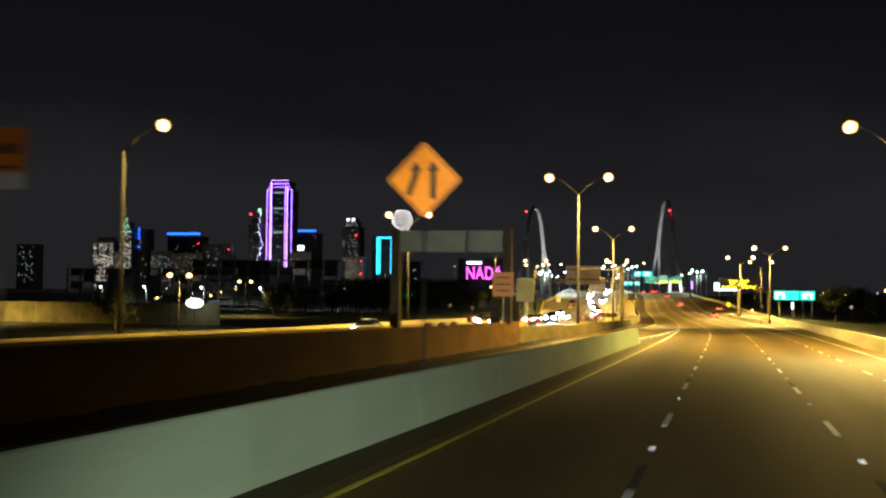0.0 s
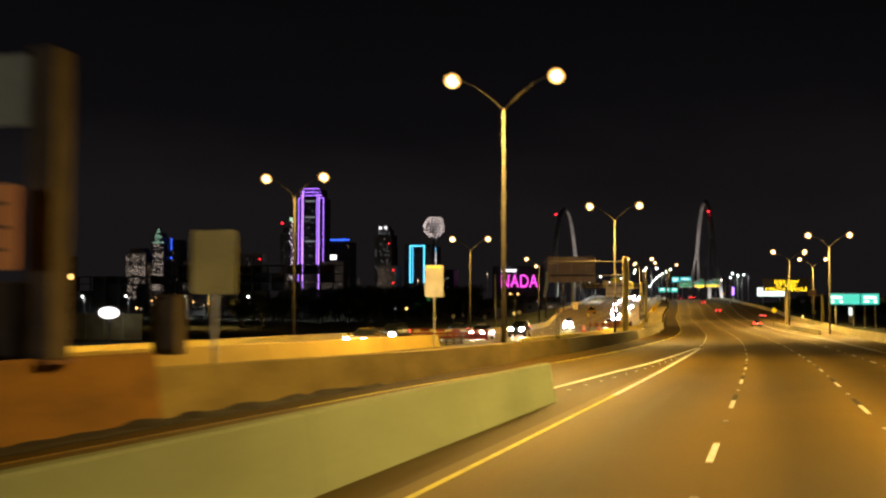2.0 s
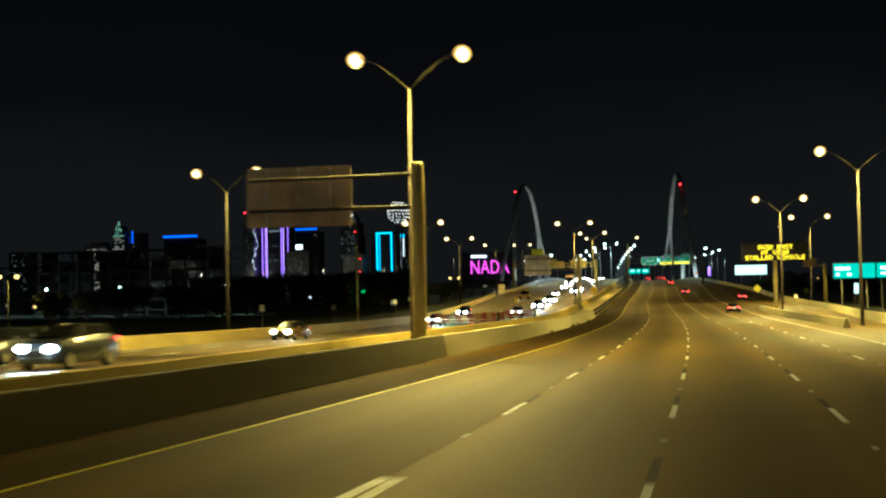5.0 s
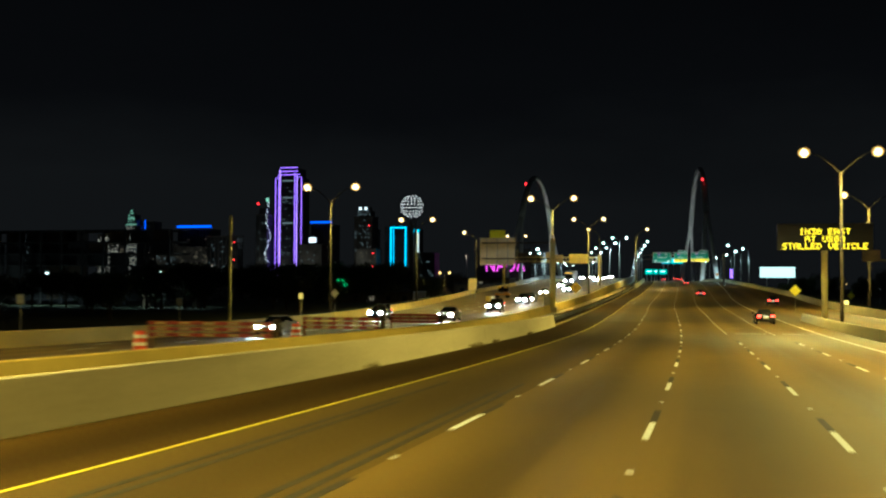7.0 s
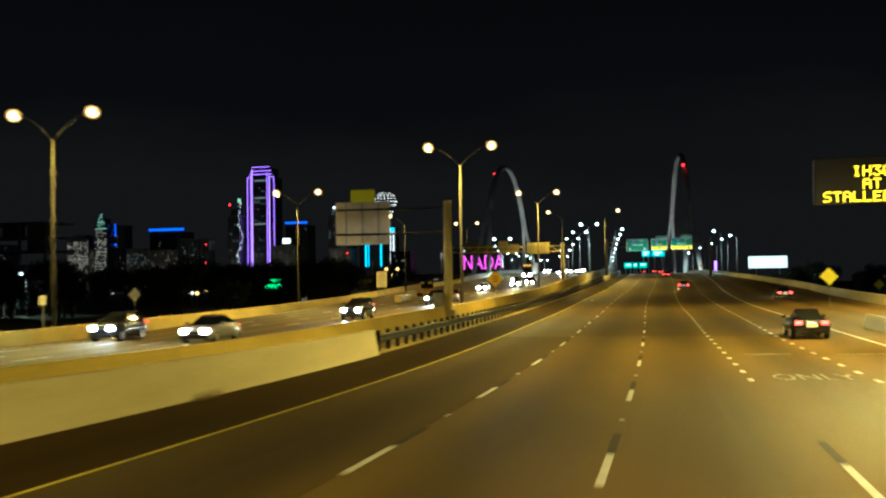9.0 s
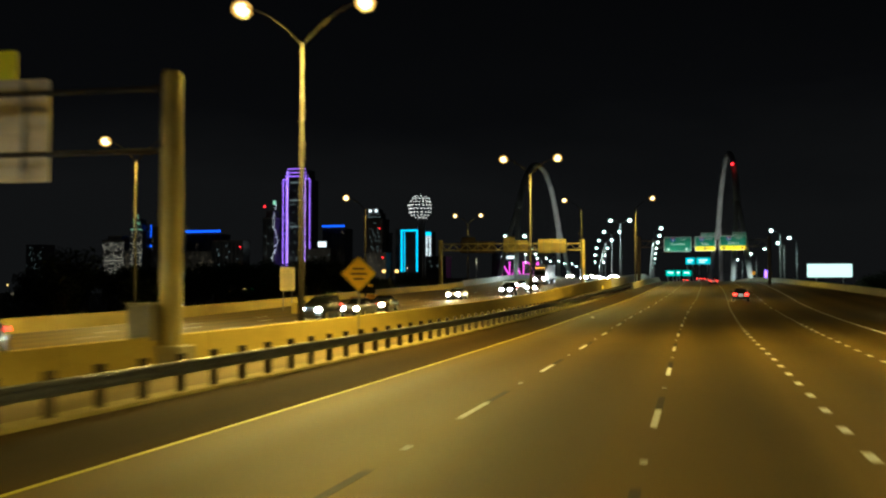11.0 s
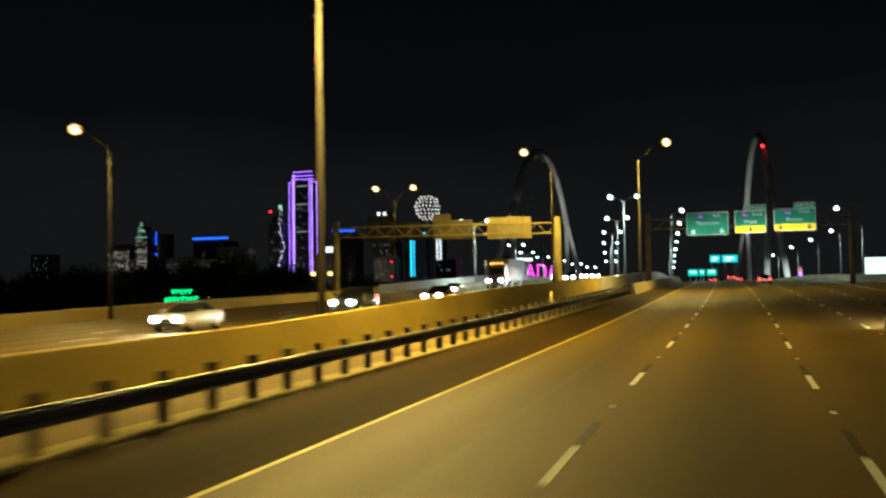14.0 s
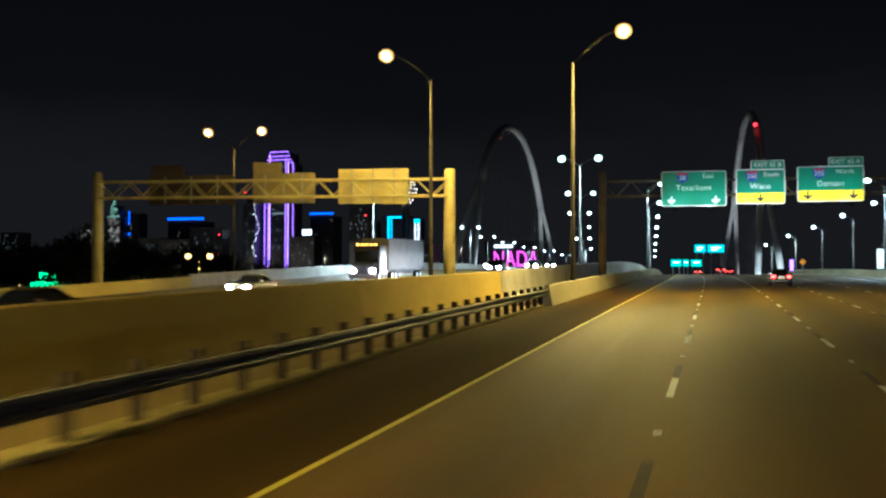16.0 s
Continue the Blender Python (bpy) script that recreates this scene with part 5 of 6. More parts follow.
# ---- vehicles ----
def wheel(parent, x, y, r=0.33, w=0.22):
    bm = bmesh.new()
    bmesh.ops.create_cone(bm, cap_ends=True, segments=20, radius1=r, radius2=r, depth=w, matrix=Matrix.Rotation(radians(90), 4, "Y"))
    es = [e for e in bm.edges if len(e.link_faces) == 2 and any(len(f.verts) > 4 for f in e.link_faces)]
    bmesh.ops.bevel(bm, geom=es, offset=0.04, segments=2, affect="EDGES")
    t = smooth(part("wheel", bm, "tyre", parent, place=pose(x, y, r)))
    bm = bmesh.new()
    bmesh.ops.create_cone(bm, cap_ends=True, segments=16, radius1=r * 0.62, radius2=r * 0.62, depth=w + 0.02, matrix=Matrix.Rotation(radians(90), 4, "Y"))
    part("rim", bm, "rim", t)


def loft(sections):
    """A closed body through cross-sections: (y, half width low, half width high, z low, z mid, z high)."""
    bm = bmesh.new()
    rings = []
    for y, wl, wh, z0, z1, z2 in sections:
        pts = [(-wl * 0.92, z0), (-wl, z0 + 0.12), (-wl, z1), (-wh, z2 - 0.04), (-wh * 0.9, z2), (wh * 0.9, z2), (wh, z2 - 0.04), (wl, z1), (wl, z0 + 0.12), (wl * 0.92, z0)]
        rings.append([bm.verts.new((x, y, z)) for x, z in pts])
    k = len(rings[0])
    for a, b in zip(rings, rings[1:]):
        for j in range(k):
            bm.faces.new((a[j], a[(j + 1) % k], b[(j + 1) % k], b[j]))
    bm.faces.new(rings[0][::-1])
    bm.faces.new(rings[-1])
    bmesh.ops.recalc_face_normals(bm, faces=bm.faces[:])
    return bm


def car(name, label, paint, tall=False, beam="headlight", light=0.0):
    """A car that faces +y."""
    M[name + paint[0]] = shader("paint_" + paint[0], paint[1], 0.25, 0.3, 0.6)
    pk = name + paint[0]
    top = tagged(empty(name), label, "car", "vehicles on the motorway")
    h = 0.28 if tall else 0.0
    body = loft([(-2.3, 0.74, 0.62, 0.34, 0.62, 0.80 + h), (-2.22, 0.86, 0.74, 0.28, 0.74, 0.98 + h), (-1.2, 0.91, 0.82, 0.24, 0.78, 1.0 + h), (0.0, 0.92, 0.84, 0.24, 0.76, 0.98 + h), (1.0, 0.92, 0.82, 0.24, 0.74, 0.96 + h * 0.9), (1.9, 0.89, 0.76, 0.26, 0.66, 0.84 + h * 0.8), (2.25, 0.78, 0.62, 0.32, 0.56, 0.70 + h * 0.6)])
    smooth(part("body", body, pk, top))
    z0 = 0.95 + h
    cabin = loft([(-2.0 if tall else -1.8, 0.72, 0.58 if tall else 0.64, z0 - 0.1, z0, z0 + (0.5 if tall else 0.06)), (-1.55 if tall else -1.0, 0.73, 0.52, z0 - 0.1, z0, z0 + 0.42), (-0.1, 0.76, 0.54, z0 - 0.1, z0, z0 + 0.46), (0.4, 0.75, 0.52, z0 - 0.1, z0, z0 + 0.37), (1.2, 0.72, 0.64, z0 - 0.12, z0 - 0.06, z0 + 0.02)])
    part("cabin_glass", cabin, "glass", top, "dark glass windows")
    roof = boxes((-0.50, 0.50, -1.4 if tall else -0.9, 0.1, z0 + 0.435, z0 + 0.475), bevel=0.02)
    part("roof", roof, pk, top)
    for x in (-0.8, 0.8):
        for y in (-1.38, 1.4):
            wheel(top, x, y, 0.36 if tall else 0.32)
    part("front_bumper", boxes((-0.74, 0.74, 2.2, 2.32, 0.28, 0.50), bevel=0.04), "trim", top)
    part("rear_bumper", boxes((-0.78, 0.78, -2.4, -2.26, 0.32, 0.54), bevel=0.04), pk, top)
    part("grille", boxes((-0.40, 0.40, 2.24, 2.30, 0.52, 0.64 + h * 0.4), bevel=0.01), "trim", top)
    for s in (-1, 1):
        bm = bmesh.new()
        bmesh.ops.create_uvsphere(bm, u_segments=12, v_segments=8, radius=1.0, matrix=Matrix.Diagonal((0.22, 0.12, 0.14, 1)))
        part("headlight", bm, beam, top, "glowing headlight", pose(s * 0.56, 2.22, 0.66 + h * 0.6))
        part("taillight", boxes((-0.16, 0.16, -0.03, 0.03, -0.085, 0.085), bevel=0.028), "taillight", top, "glowing red tail light", pose(s * 0.62, -2.30, 0.80 + h))
        part("mirror", boxes((-0.10, 0.10, -0.06, 0.06, -0.07, 0.07), bevel=0.025), pk, top, place=pose(s * 0.98, 0.75, 1.02 + h))
    part("number_plate", boxes((-0.26, 0.26, -2.43, -2.402, 0.60, 0.74)), "white_sheet", top, "blank white number plate")
    part("plate_lamp", boxes((-0.20, 0.20, -2.36, -2.30, 0.775, 0.81), bevel=0.01), "white_neon", top, "small white plate lamp")
    part("boot_lip", boxes((-0.62, 0.62, -2.27, -2.12, 0.985 + h, 1.02 + h), bevel=0.015), pk, top)
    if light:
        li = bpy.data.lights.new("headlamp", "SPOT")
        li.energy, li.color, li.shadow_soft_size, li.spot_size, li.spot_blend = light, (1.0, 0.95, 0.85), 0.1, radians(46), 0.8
        # greener beam only for the added car behind the start
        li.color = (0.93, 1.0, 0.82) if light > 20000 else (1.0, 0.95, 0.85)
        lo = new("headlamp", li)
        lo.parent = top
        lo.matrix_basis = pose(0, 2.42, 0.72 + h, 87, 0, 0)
    return top


def eastbound(ob, u, y, first=False):
    p = spot_on(u, y, 0.0)
    m = pose(*p, grade(y), 0, heading(y))
    if first:
        ob.matrix_basis = m
        return ob
    return copy_thing(ob, m)


def westbound(ob, u, y, first=False):
    p = on_west(u, y, 0.0)
    m = pose(*p, -grade(y), 0, heading(y) + 180)
    if first:
        ob.matrix_basis = m
        return ob
    return copy_thing(ob, m)


sedan = car("car", "black saloon car with glowing red tail lights in the lane", ("black", (0.012, 0.012, 0.014)), light=9000.0)
eastbound(sedan, 8.0, 301, True)
for u, y in ((4.8, 424), (2.3, 531), (15.5, 378)):
    eastbound(sedan, u, y)
red_car = car("car", "small red car far ahead with bright brake lights", ("red", (0.25, 0.02, 0.02)), True)
eastbound(red_car, 1.6, 682, True)
for u, y in ((-2.1, 735), (5.2, 720)):
    eastbound(red_car, u, y)
silver = car("car", "silver car with bright white headlights in the oncoming lanes", ("silver", (0.42, 0.42, 0.43)), light=3000.0)
westbound(silver, -28.4, 92, True)
for u, y in ((-24.6, 160), (-28, 260), (-22.8, 296), (-24.2, 376), (-28.2, 427), (-32, 497)):
    westbound(silver, u, y)
suv = car("car", "dark off-road car with bluish white headlights in the oncoming lanes", ("grey", (0.05, 0.055, 0.06)), True, "headlight_blue", light=3000.0)
westbound(suv, -28.4, 143, True)
for u, y in ((-23.0, 172), (-32, 303), (-22.6, 326), (-24.4, 368), (-24.6, 442), (-26.0, 551), (-32, 181)):
    westbound(suv, u, y)
taxi = car("car", "gold-coloured car with white headlights in the oncoming lanes", ("gold", (0.18, 0.115, 0.035)), light=0.0)
westbound(taxi, -24.3, 124, True)
for u, y in ((-30, 215), (-26, 388.5), (-24.4, 462), (-29, 600), (-25, 640), (-33, 660), (-29, 700), (-25.6, 576), (-33, 586), (-29.5, 628), (-25.4, 668), (-33, 724), (-29.2, 742)):
    westbound(taxi, u, y)


def lorry():
    top = tagged(empty("lorry"), "white box lorry with orange roof lights and bright headlights", "lorry", "vehicles on the motorway")
    M["lorry_white"] = worn("lorry_white", (0.14, 0.14, 0.13), (0.10, 0.10, 0.09), 0.5, scale=0.8, grain=10)
    M["lorry_cab"] = shader("lorry_cab", (0.03, 0.03, 0.035), 0.3, 0.2, 0.6)
    part("trailer", boxes((-1.27, 1.27, -13.5, -1.0, 1.15, 3.95), bevel=0.04), "lorry_white", top, "long white trailer box")
    part("chassis", boxes((-0.5, 0.5, -13.2, 1.6, 0.75, 1.14)), "trim", top)
    part("cab", boxes((-1.2, 1.2, -0.7, 1.5, 0.75, 3.3), bevel=0.12), "lorry_cab", top)
    part("windscreen", boxes((-1.05, 1.05, 1.49, 1.53, 1.9, 2.8), bevel=0.01), "glass", top)
    part("bonnet", boxes((-1.0, 1.0, 1.5, 2.6, 0.75, 1.75), bevel=0.12), "lorry_cab", top)
    part("bumper", boxes((-1.2, 1.2, 2.55, 2.75, 0.45, 0.85), bevel=0.04), "rim", top)
    for x in (-1.05, 1.05):
        for y in (1.7, -2.4, -3.6, -11.2, -12.4):
            wheel(top, x, y, 0.5, 0.3)
        bm = bmesh.new()
        bmesh.ops.create_uvsphere(bm, u_segments=12, v_segments=8, radius=1.0, matrix=Matrix.Diagonal((0.24, 0.12, 0.16, 1)))
        part("headlight", bm, "headlight", top, "glowing headlight", pose(x * 0.82, 2.62, 1.12))
    for x in (-0.8, -0.4, 0.0, 0.4, 0.8):
        part("marker_lamp", boxes((x - 0.09, x + 0.09, 1.35, 1.5, 3.31, 3.42), bevel=0.02), "indicator", top, "small orange roof lamp")
    li = bpy.data.lights.new("headlamp", "SPOT")
    li.energy, li.color, li.spot_size, li.spot_blend = 6000, (1, 0.97, 0.9), radians(50), 0.8
    lo = new("headlamp", li)
    lo.parent = top
    lo.matrix_basis = pose(0, 2.9, 1.1, 87, 0, 0)
    return top


# Added car, never in view: its beam stands in for the camera car's headlights.
stand_in_car = car("car", "unseen white car added behind the start, headlights standing in for the camera car's", ("white", (0.6, 0.6, 0.6)), light=32000.0)
eastbound(stand_in_car, 1.4, -10.5, True)
truck = lorry()
westbound(truck, -32.3, 524, True)


def arrow_board():
    top = tagged(empty("arrow_board_trailer"), "orange roadworks trailer with a dark arrow board on the shoulder", "trailer")
    part("bed", boxes((-1.6, 1.5, -0.7, 0.7, 0.55, 0.95), bevel=0.05), "trailer_orange", top)
    part("battery_box", boxes((0.2, 1.1, -0.5, 0.5, 0.951, 1.2), bevel=0.04), "trailer_orange", top)
    part("board", boxes((-1.0, 1.0, -0.06, 0.06, 1.28, 2.3), bevel=0.02), "post_black", top, "dark folded arrow board")
    # Amber plates stand in for lamps reflected on the board's upper part.
    for x in (-0.75, 0.45):
        part("reflector_plate", boxes((x - 0.28, x + 0.28, -0.09, -0.061, 2.05, 2.27), bevel=0.01), "amber_sheet", top, "amber plate standing in for lamplight reflected on the board")
    for x in (-0.8, 0.8):
        part("board_post", boxes((x - 0.05, x + 0.05, 0.061, 0.15, 0.94, 2.1)), "galvanised", top)
    for x in (-1.2, 0.9):
        for y in (-0.72, 0.72):
            bm = bmesh.new()
            bmesh.ops.create_cone(bm, cap_ends=True, segments=18, radius1=0.34, radius2=0.34, depth=0.2, matrix=pose(x, y, 0.34, 90, 0, 0))
            part("wheel", bm, "tyre", top)
    part("drawbar", boxes((1.5, 3.2, -0.06, 0.06, 0.56, 0.68)), "galvanised", top)
    part("jack", boxes((3.05, 3.15, -0.05, 0.05, 0.0, 0.499)), "galvanised", top)
    return top


arrow_board().matrix_basis = at(-34.4, 410, west_level(-34.4, 410))
block = tagged(empty("barrier_block", at(-33.6, 388.5, west_level(-33.6, 388.5))), "loose white concrete barrier block on the far shoulder", "barrier")
part("body", boxes((-0.3, 0.3, -2.0, 0.0, 0.0, 0.95), bevel=0.05), "barrier_lit_yellow", block)
railing = tagged(empty("steel_railing", at(-34.0, 389.2, west_level(-34.0, 389.2))), "low grey steel railing with four bars on the far shoulder", "railing")
for z in (0.25, 0.45, 0.65, 0.85):
    part("bar", boxes((-0.05, 0.05, 0.0, 7.6, z - 0.05, z + 0.05), bevel=0.01), "galvanised", railing)
for y in (0.1, 2.5, 5.0, 7.5):
    part("post", boxes((-0.17, -0.051, y - 0.06, y + 0.06, 0.0, 0.95)), "galvanised", railing)


# ---- arches of the bridge ----
def arch(a, b, crown, label, beacon):
    """A white steel arch from foot a to foot b through its crown, splitting into two legs near the feet."""
    top = tagged(empty("bridge_arch"), label, "bridge arch", "bridge arches")
    a, b, c = Vector(a), Vector(b), Vector(crown)

    def on(s):
        k = 2 * (s - 0.5)
        p = a.lerp(b, s)
        mid = a.lerp(b, 0.5)
        return p + (c - mid) * (1 - abs(k) ** 2.3)
    side = Vector((1, 0.12, 0)).normalized()
    bm = bmesh.new()
    ss = [0.16 + 0.68 * i / 26 for i in range(27)]
    tube(bm, [on(s) for s in ss], [2.0 - 0.45 * (1 - abs(2 * s - 1)) for s in ss], 14)
    smooth(part("arch_rib", bm, "arch_white", top))
    for s0, s1 in ((0.0, 0.17), (1.0, 0.83)):
        for d in (-1, 1):
            bm = bmesh.new()
            pts, rr = [], []
            for i in range(7):
                s = s0 + (s1 - s0) * i / 6
                pts.append(on(s) + side * d * 5.0 * (1 - i / 6))
                rr.append(1.25)
            tube(bm, pts, rr, 10)
            smooth(part("arch_leg", bm, "arch_white", top))
    for i in range(14):
        s = 0.2 + 0.6 * i / 13
        p = on(s)
        bm = bmesh.new()
        tube(bm, [p, Vector((p.x, p.y, 4.0))], 0.06, 5)
        part("hanger", bm, "galvanised", top)
    bm = bmesh.new()
    bmesh.ops.create_icosphere(bm, subdivisions=2, radius=0.85)
    part("beacon", bm, "red", top, "glowing red beacon", pose(*beacon))
    bm = bmesh.new()
    tube(bm, [Vector(beacon) - Vector((0, 0, 0.8)), c if abs(beacon[1] - c.y) < 5 else Vector(beacon) + Vector((0, 2.0, -2.5))], 0.15, 6)
    part("beacon_arm", bm, "galvanised", top)
    # The lamp at b is added, lifting the unlit near limb to sky tone.
    for foot, up in ((a, 0.25), (b, 0.66)):
        li = bpy.data.lights.new("floodlight", "SPOT")
        li.energy, li.color, li.spot_size, li.spot_blend, li.shadow_soft_size = 60000 if up < 0.5 else 8000, (1.0, 0.98, 0.90), radians(124 if up < 0.5 else 50), 0.5, 0.6
        lo = new("floodlight", li)
        lo.parent = top
        lo.matrix_basis = look(foot + Vector((12, -75, 3)), on(up) + Vector((0, 0, 8)))
        q = foot + Vector((12, -76.2, 2.6))
        part("floodlight_housing", boxes((q.x - 0.5, q.x + 0.5, q.y - 0.3, q.y + 0.3, q.z - 0.4, q.z + 0.2), (q.x - 0.1, q.x + 0.1, q.y - 0.1, q.y + 0.1, -7, q.z - 0.41)), "trim", top, "added dark floodlight housing on a post")
    for d in (-1, 1):
        q = b + side * d * 4 + Vector((2, -22.8, 4.2))
        part("foot_light_housing", boxes((q.x - 0.3, q.x + 0.3, q.y - 0.2, q.y + 0.2, q.z - 0.3, q.z + 0.1), (q.x - 0.06, q.x + 0.06, q.y - 0.06, q.y + 0.06, -7, q.z - 0.31)), "trim", top)
        li = bpy.data.lights.new("foot_light", "SPOT")
        li.energy, li.color, li.spot_size, li.spot_blend, li.shadow_soft_size = 110000 if a.x > -100 else 300, (0.88, 1.0, 0.95), radians(26), 0.9, 0.4
        lo = new("foot_light", li)
        lo.parent = top
        lo.matrix_basis = look(b + side * d * 4 + Vector((2, -22, 4.5)), b + side * d * 4.4 + Vector((0, 8, 10.0)))
    return top


arch((-67.5, 1150, -4), (-35.3, 880, -4), (-50.0, 1015, 83.5), "tall white bridge arch with a red beacon beside the lanes", (-43.4, 947, 70.8))
arch((-168.7, 1100, -4), (-147.5, 840, -4), (-158.5, 970, 75.5), "slim pale bridge arch with a red beacon beyond the oncoming lanes", (-166.9, 970, 72.5))


# ---- skyline ----
def lit_windows(x0, x1, y, z0, z1, material, parent, share, cell=(3.0, 3.7), size=(1.9, 1.5)):
    bm = bmesh.new()
    nx, nz = max(1, int((x1 - x0) / cell[0])), max(1, int((z1 - z0) / cell[1]))
    for j in range(nz):
        row = random.random() < 0.16
        for i in range(nx):
            if random.random() > (share * 3.2 if row else share):
                continue
            cx, cz = x0 + (i + 0.5) * (x1 - x0) / nx, z0 + (j + 0.5) * (z1 - z0) / nz
            w, h = size[0] / 2 * random.uniform(0.6, 1.2), size[1] / 2
            q = [bm.verts.new((cx + sx * w, y, cz + sz * h)) for sx, sz in ((-1, -1), (1, -1), (1, 1), (-1, 1))]
            bm.faces.new(q)
    if not bm.faces:
        bm.free()
        return None
    r = bmesh.ops.extrude_face_region(bm, geom=bm.faces[:])
    bmesh.ops.translate(bm, verts=[v for v in r["geom"] if isinstance(v, bmesh.types.BMVert)], vec=(0, -0.2, 0))
    bmesh.ops.recalc_face_normals(bm, faces=bm.faces[:])
    return tagged(part("window_glow", bm, material, parent), kind="stuff")


def tower(name, label, x0, x1, y, ztop, depth=40.0, material="facade_glass", share=0.12, tint="window_warm", steps=(), red=False):
    """A block with parapet, floor bands and setbacks; steps: (share of width, added height)."""
    top = tagged(empty(name), label, "building", "city towers")
    part("block", boxes((x0, x1, y, y + depth, -7, ztop)), material, top)
    part("parapet", boxes((x0 - 0.6, x1 + 0.6, y - 0.6, y + depth + 0.6, ztop - 2.5, ztop + 0.3)), "facade", top)
    z, w = ztop, x1 - x0
    cx = (x0 + x1) / 2
    for k, (frac, add) in enumerate(steps):
        part("setback", boxes((cx - w * frac / 2, cx + w * frac / 2, y + 4, y + depth - 4, z + 0.31, z + add)), material, top)
        z += add
    for k in range(1, int((x1 - x0) / 9)):
        xx = x0 + 9 * k
        part("pier", boxes((xx - 0.5, xx + 0.5, y - 0.5, y - 0.001, -6, ztop - 2.6)), "facade", top)
    lit_windows(x0 + 2, x1 - 2, y - 0.6, 4, ztop - 6, tint, top, share * 0.45)
    if red:
        for zz in (ztop * 0.86, ztop * 0.5):
            part("red_lamp", boxes((x1 - 7, x1 - 5, y - 1.5, y - 0.7, zz, zz + 2)), "red", top)
    return top


def strip(parent, name, x0, x1, y, z0, z1, material, t=1.0):
    return part(name, boxes((x0, x1, y - t, y, z0, z1)), material, parent)


# fill lamps on added masts, which wash the centre's lower facades
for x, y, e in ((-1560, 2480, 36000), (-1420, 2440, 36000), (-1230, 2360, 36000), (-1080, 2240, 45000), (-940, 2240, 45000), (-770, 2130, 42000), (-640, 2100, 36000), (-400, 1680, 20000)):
    mast = tagged(empty("light_mast", pose(x, y, 0)), "added tall mast with a glowing ring around a facade fill lamp", "lamp", "city light masts")
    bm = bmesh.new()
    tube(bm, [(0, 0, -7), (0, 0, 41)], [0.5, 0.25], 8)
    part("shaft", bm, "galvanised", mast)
    part("lamp_ring", boxes((-0.9, 0.9, -0.9, 0.9, 41.01, 41.6), bevel=0.2), "window_warm", mast, "glowing ring added around the fill lamp")
    lamp_light("facade_fill_light", pose(x, y, 39), e, (1.0, 0.86, 0.62), 2.0)

# violet outlined tower with a stepped crown
boa = tagged(empty("outlined_tower"), "tall dark glass tower outlined in violet neon with a stepped crown", "building", "city towers")
Y0 = 2393
part("shaft", boxes((-1002.01, -961.99, Y0, Y0 + 46, -7, 249)), "facade_glass", boa)
part("wing", boxes((-1012.45, -1002.02, Y0 + 8, Y0 + 40, -7, 228)), "facade_glass", boa)
part("wing", boxes((-961.98, -951.55, Y0 + 8, Y0 + 40, -7, 228)), "facade_glass", boa)
for x, z1, m in ((-1011.75, 228, "violet"), (-1001.58, 246, "violet_pale"), (-962.86, 232, "violet_pale"), (-967.64, 238, "violet"), (-952.42, 228, "violet"), (-1004.45, 232, "violet")):
    strip(boa, "neon_strip", x - 0.34, x + 0.34, Y0 - 0.1, 6, z1, m)
for k, (xa, xb, z) in enumerate(((-1002.01, -961.99, 250), (-1004.62, -959.38, 242), (-1007.23, -956.77, 235), (-1012.45, -1002.01, 229), (-961.99, -951.55, 229))):
    strip(boa, "crown_strip", xa, xb, Y0 - 0.1, z - 0.45, z + 0.45, "violet")
for z in (222, 186, 132):
    strip(boa, "bright_floor", -996.79, -967.21, Y0 - 0.1, z - 1.2, z + 1.2, "window_cool", 0.5)
lit_windows(-999.4, -964.6, Y0 - 0.3, 30, 220, "window_cool", boa, 0.04)

green_top = tower("tower", "slender dark office tower with a green-lit stepped top", -1486, -1452, 2570, 142, 34, "facade_glass", 0.16, "window_cool", ((0.7, 14), (0.45, 12)))
bm = bmesh.new()
tube(bm, [(-1469, 2580, 168.2), (-1469, 2580, 174), (-1469, 2580, 184)], [6.0, 4.2, 0.4], 4)
part("pyramid_top", bm, "facade", green_top)
for z, w in ((176, 2.6), (170, 3.6)):
    strip(green_top, "green_band", -1469 - w, -1469 + w, 2572.5, z, z + 1.6, "pale_green", 0.8)
for z, w in ((143, 15), (158, 9)):
    strip(green_top, "lit_cornice", -1469 - w, -1469 + w, 2571, z, z + 1.2, "pale_green", 0.8)
lit_windows(-1484, -1454, 2569.2, 20, 140, "window_bright", green_top, 0.30)
lit_windows(-1479, -1459, 2573.2, 145, 168, "pale_green", green_top, 0.3)
blue_edge = tower("tower", "dark tower with a blue vertical light strip", -1454, -1424, 2600, 152, 34, "facade_glass", 0.06, "window_warm")
strip(blue_edge, "blue_strip", -1449, -1447.2, 2599, 126, 156, "blue")
strip(blue_edge, "blue_lamp", -1450, -1446, 2599, 104, 108, "blue")
bar_a = tower("tower", "broad dark tower with a blue light band along its roof", -1481, -1383, 2813, 144, 50, "facade_glass", 0.025, "window_warm", red=True)
strip(bar_a, "blue_band", -1481, -1383, 2811, 148.5, 153.5, "blue", 2)
tower("tower", "old office tower with many warm lit windows", -1580, -1520, 2600, 122, 40, "facade", 0.75, "window_bright", ((0.6, 10),))
tower("tower", "distant dim office tower", -1872, -1816, 2700, 118, 40, "facade", 0.14, "window_cool")
tower("tower", "low office block with lit windows", -1512, -1490, 2590, 96, 30, "facade", 0.35, "window_warm")
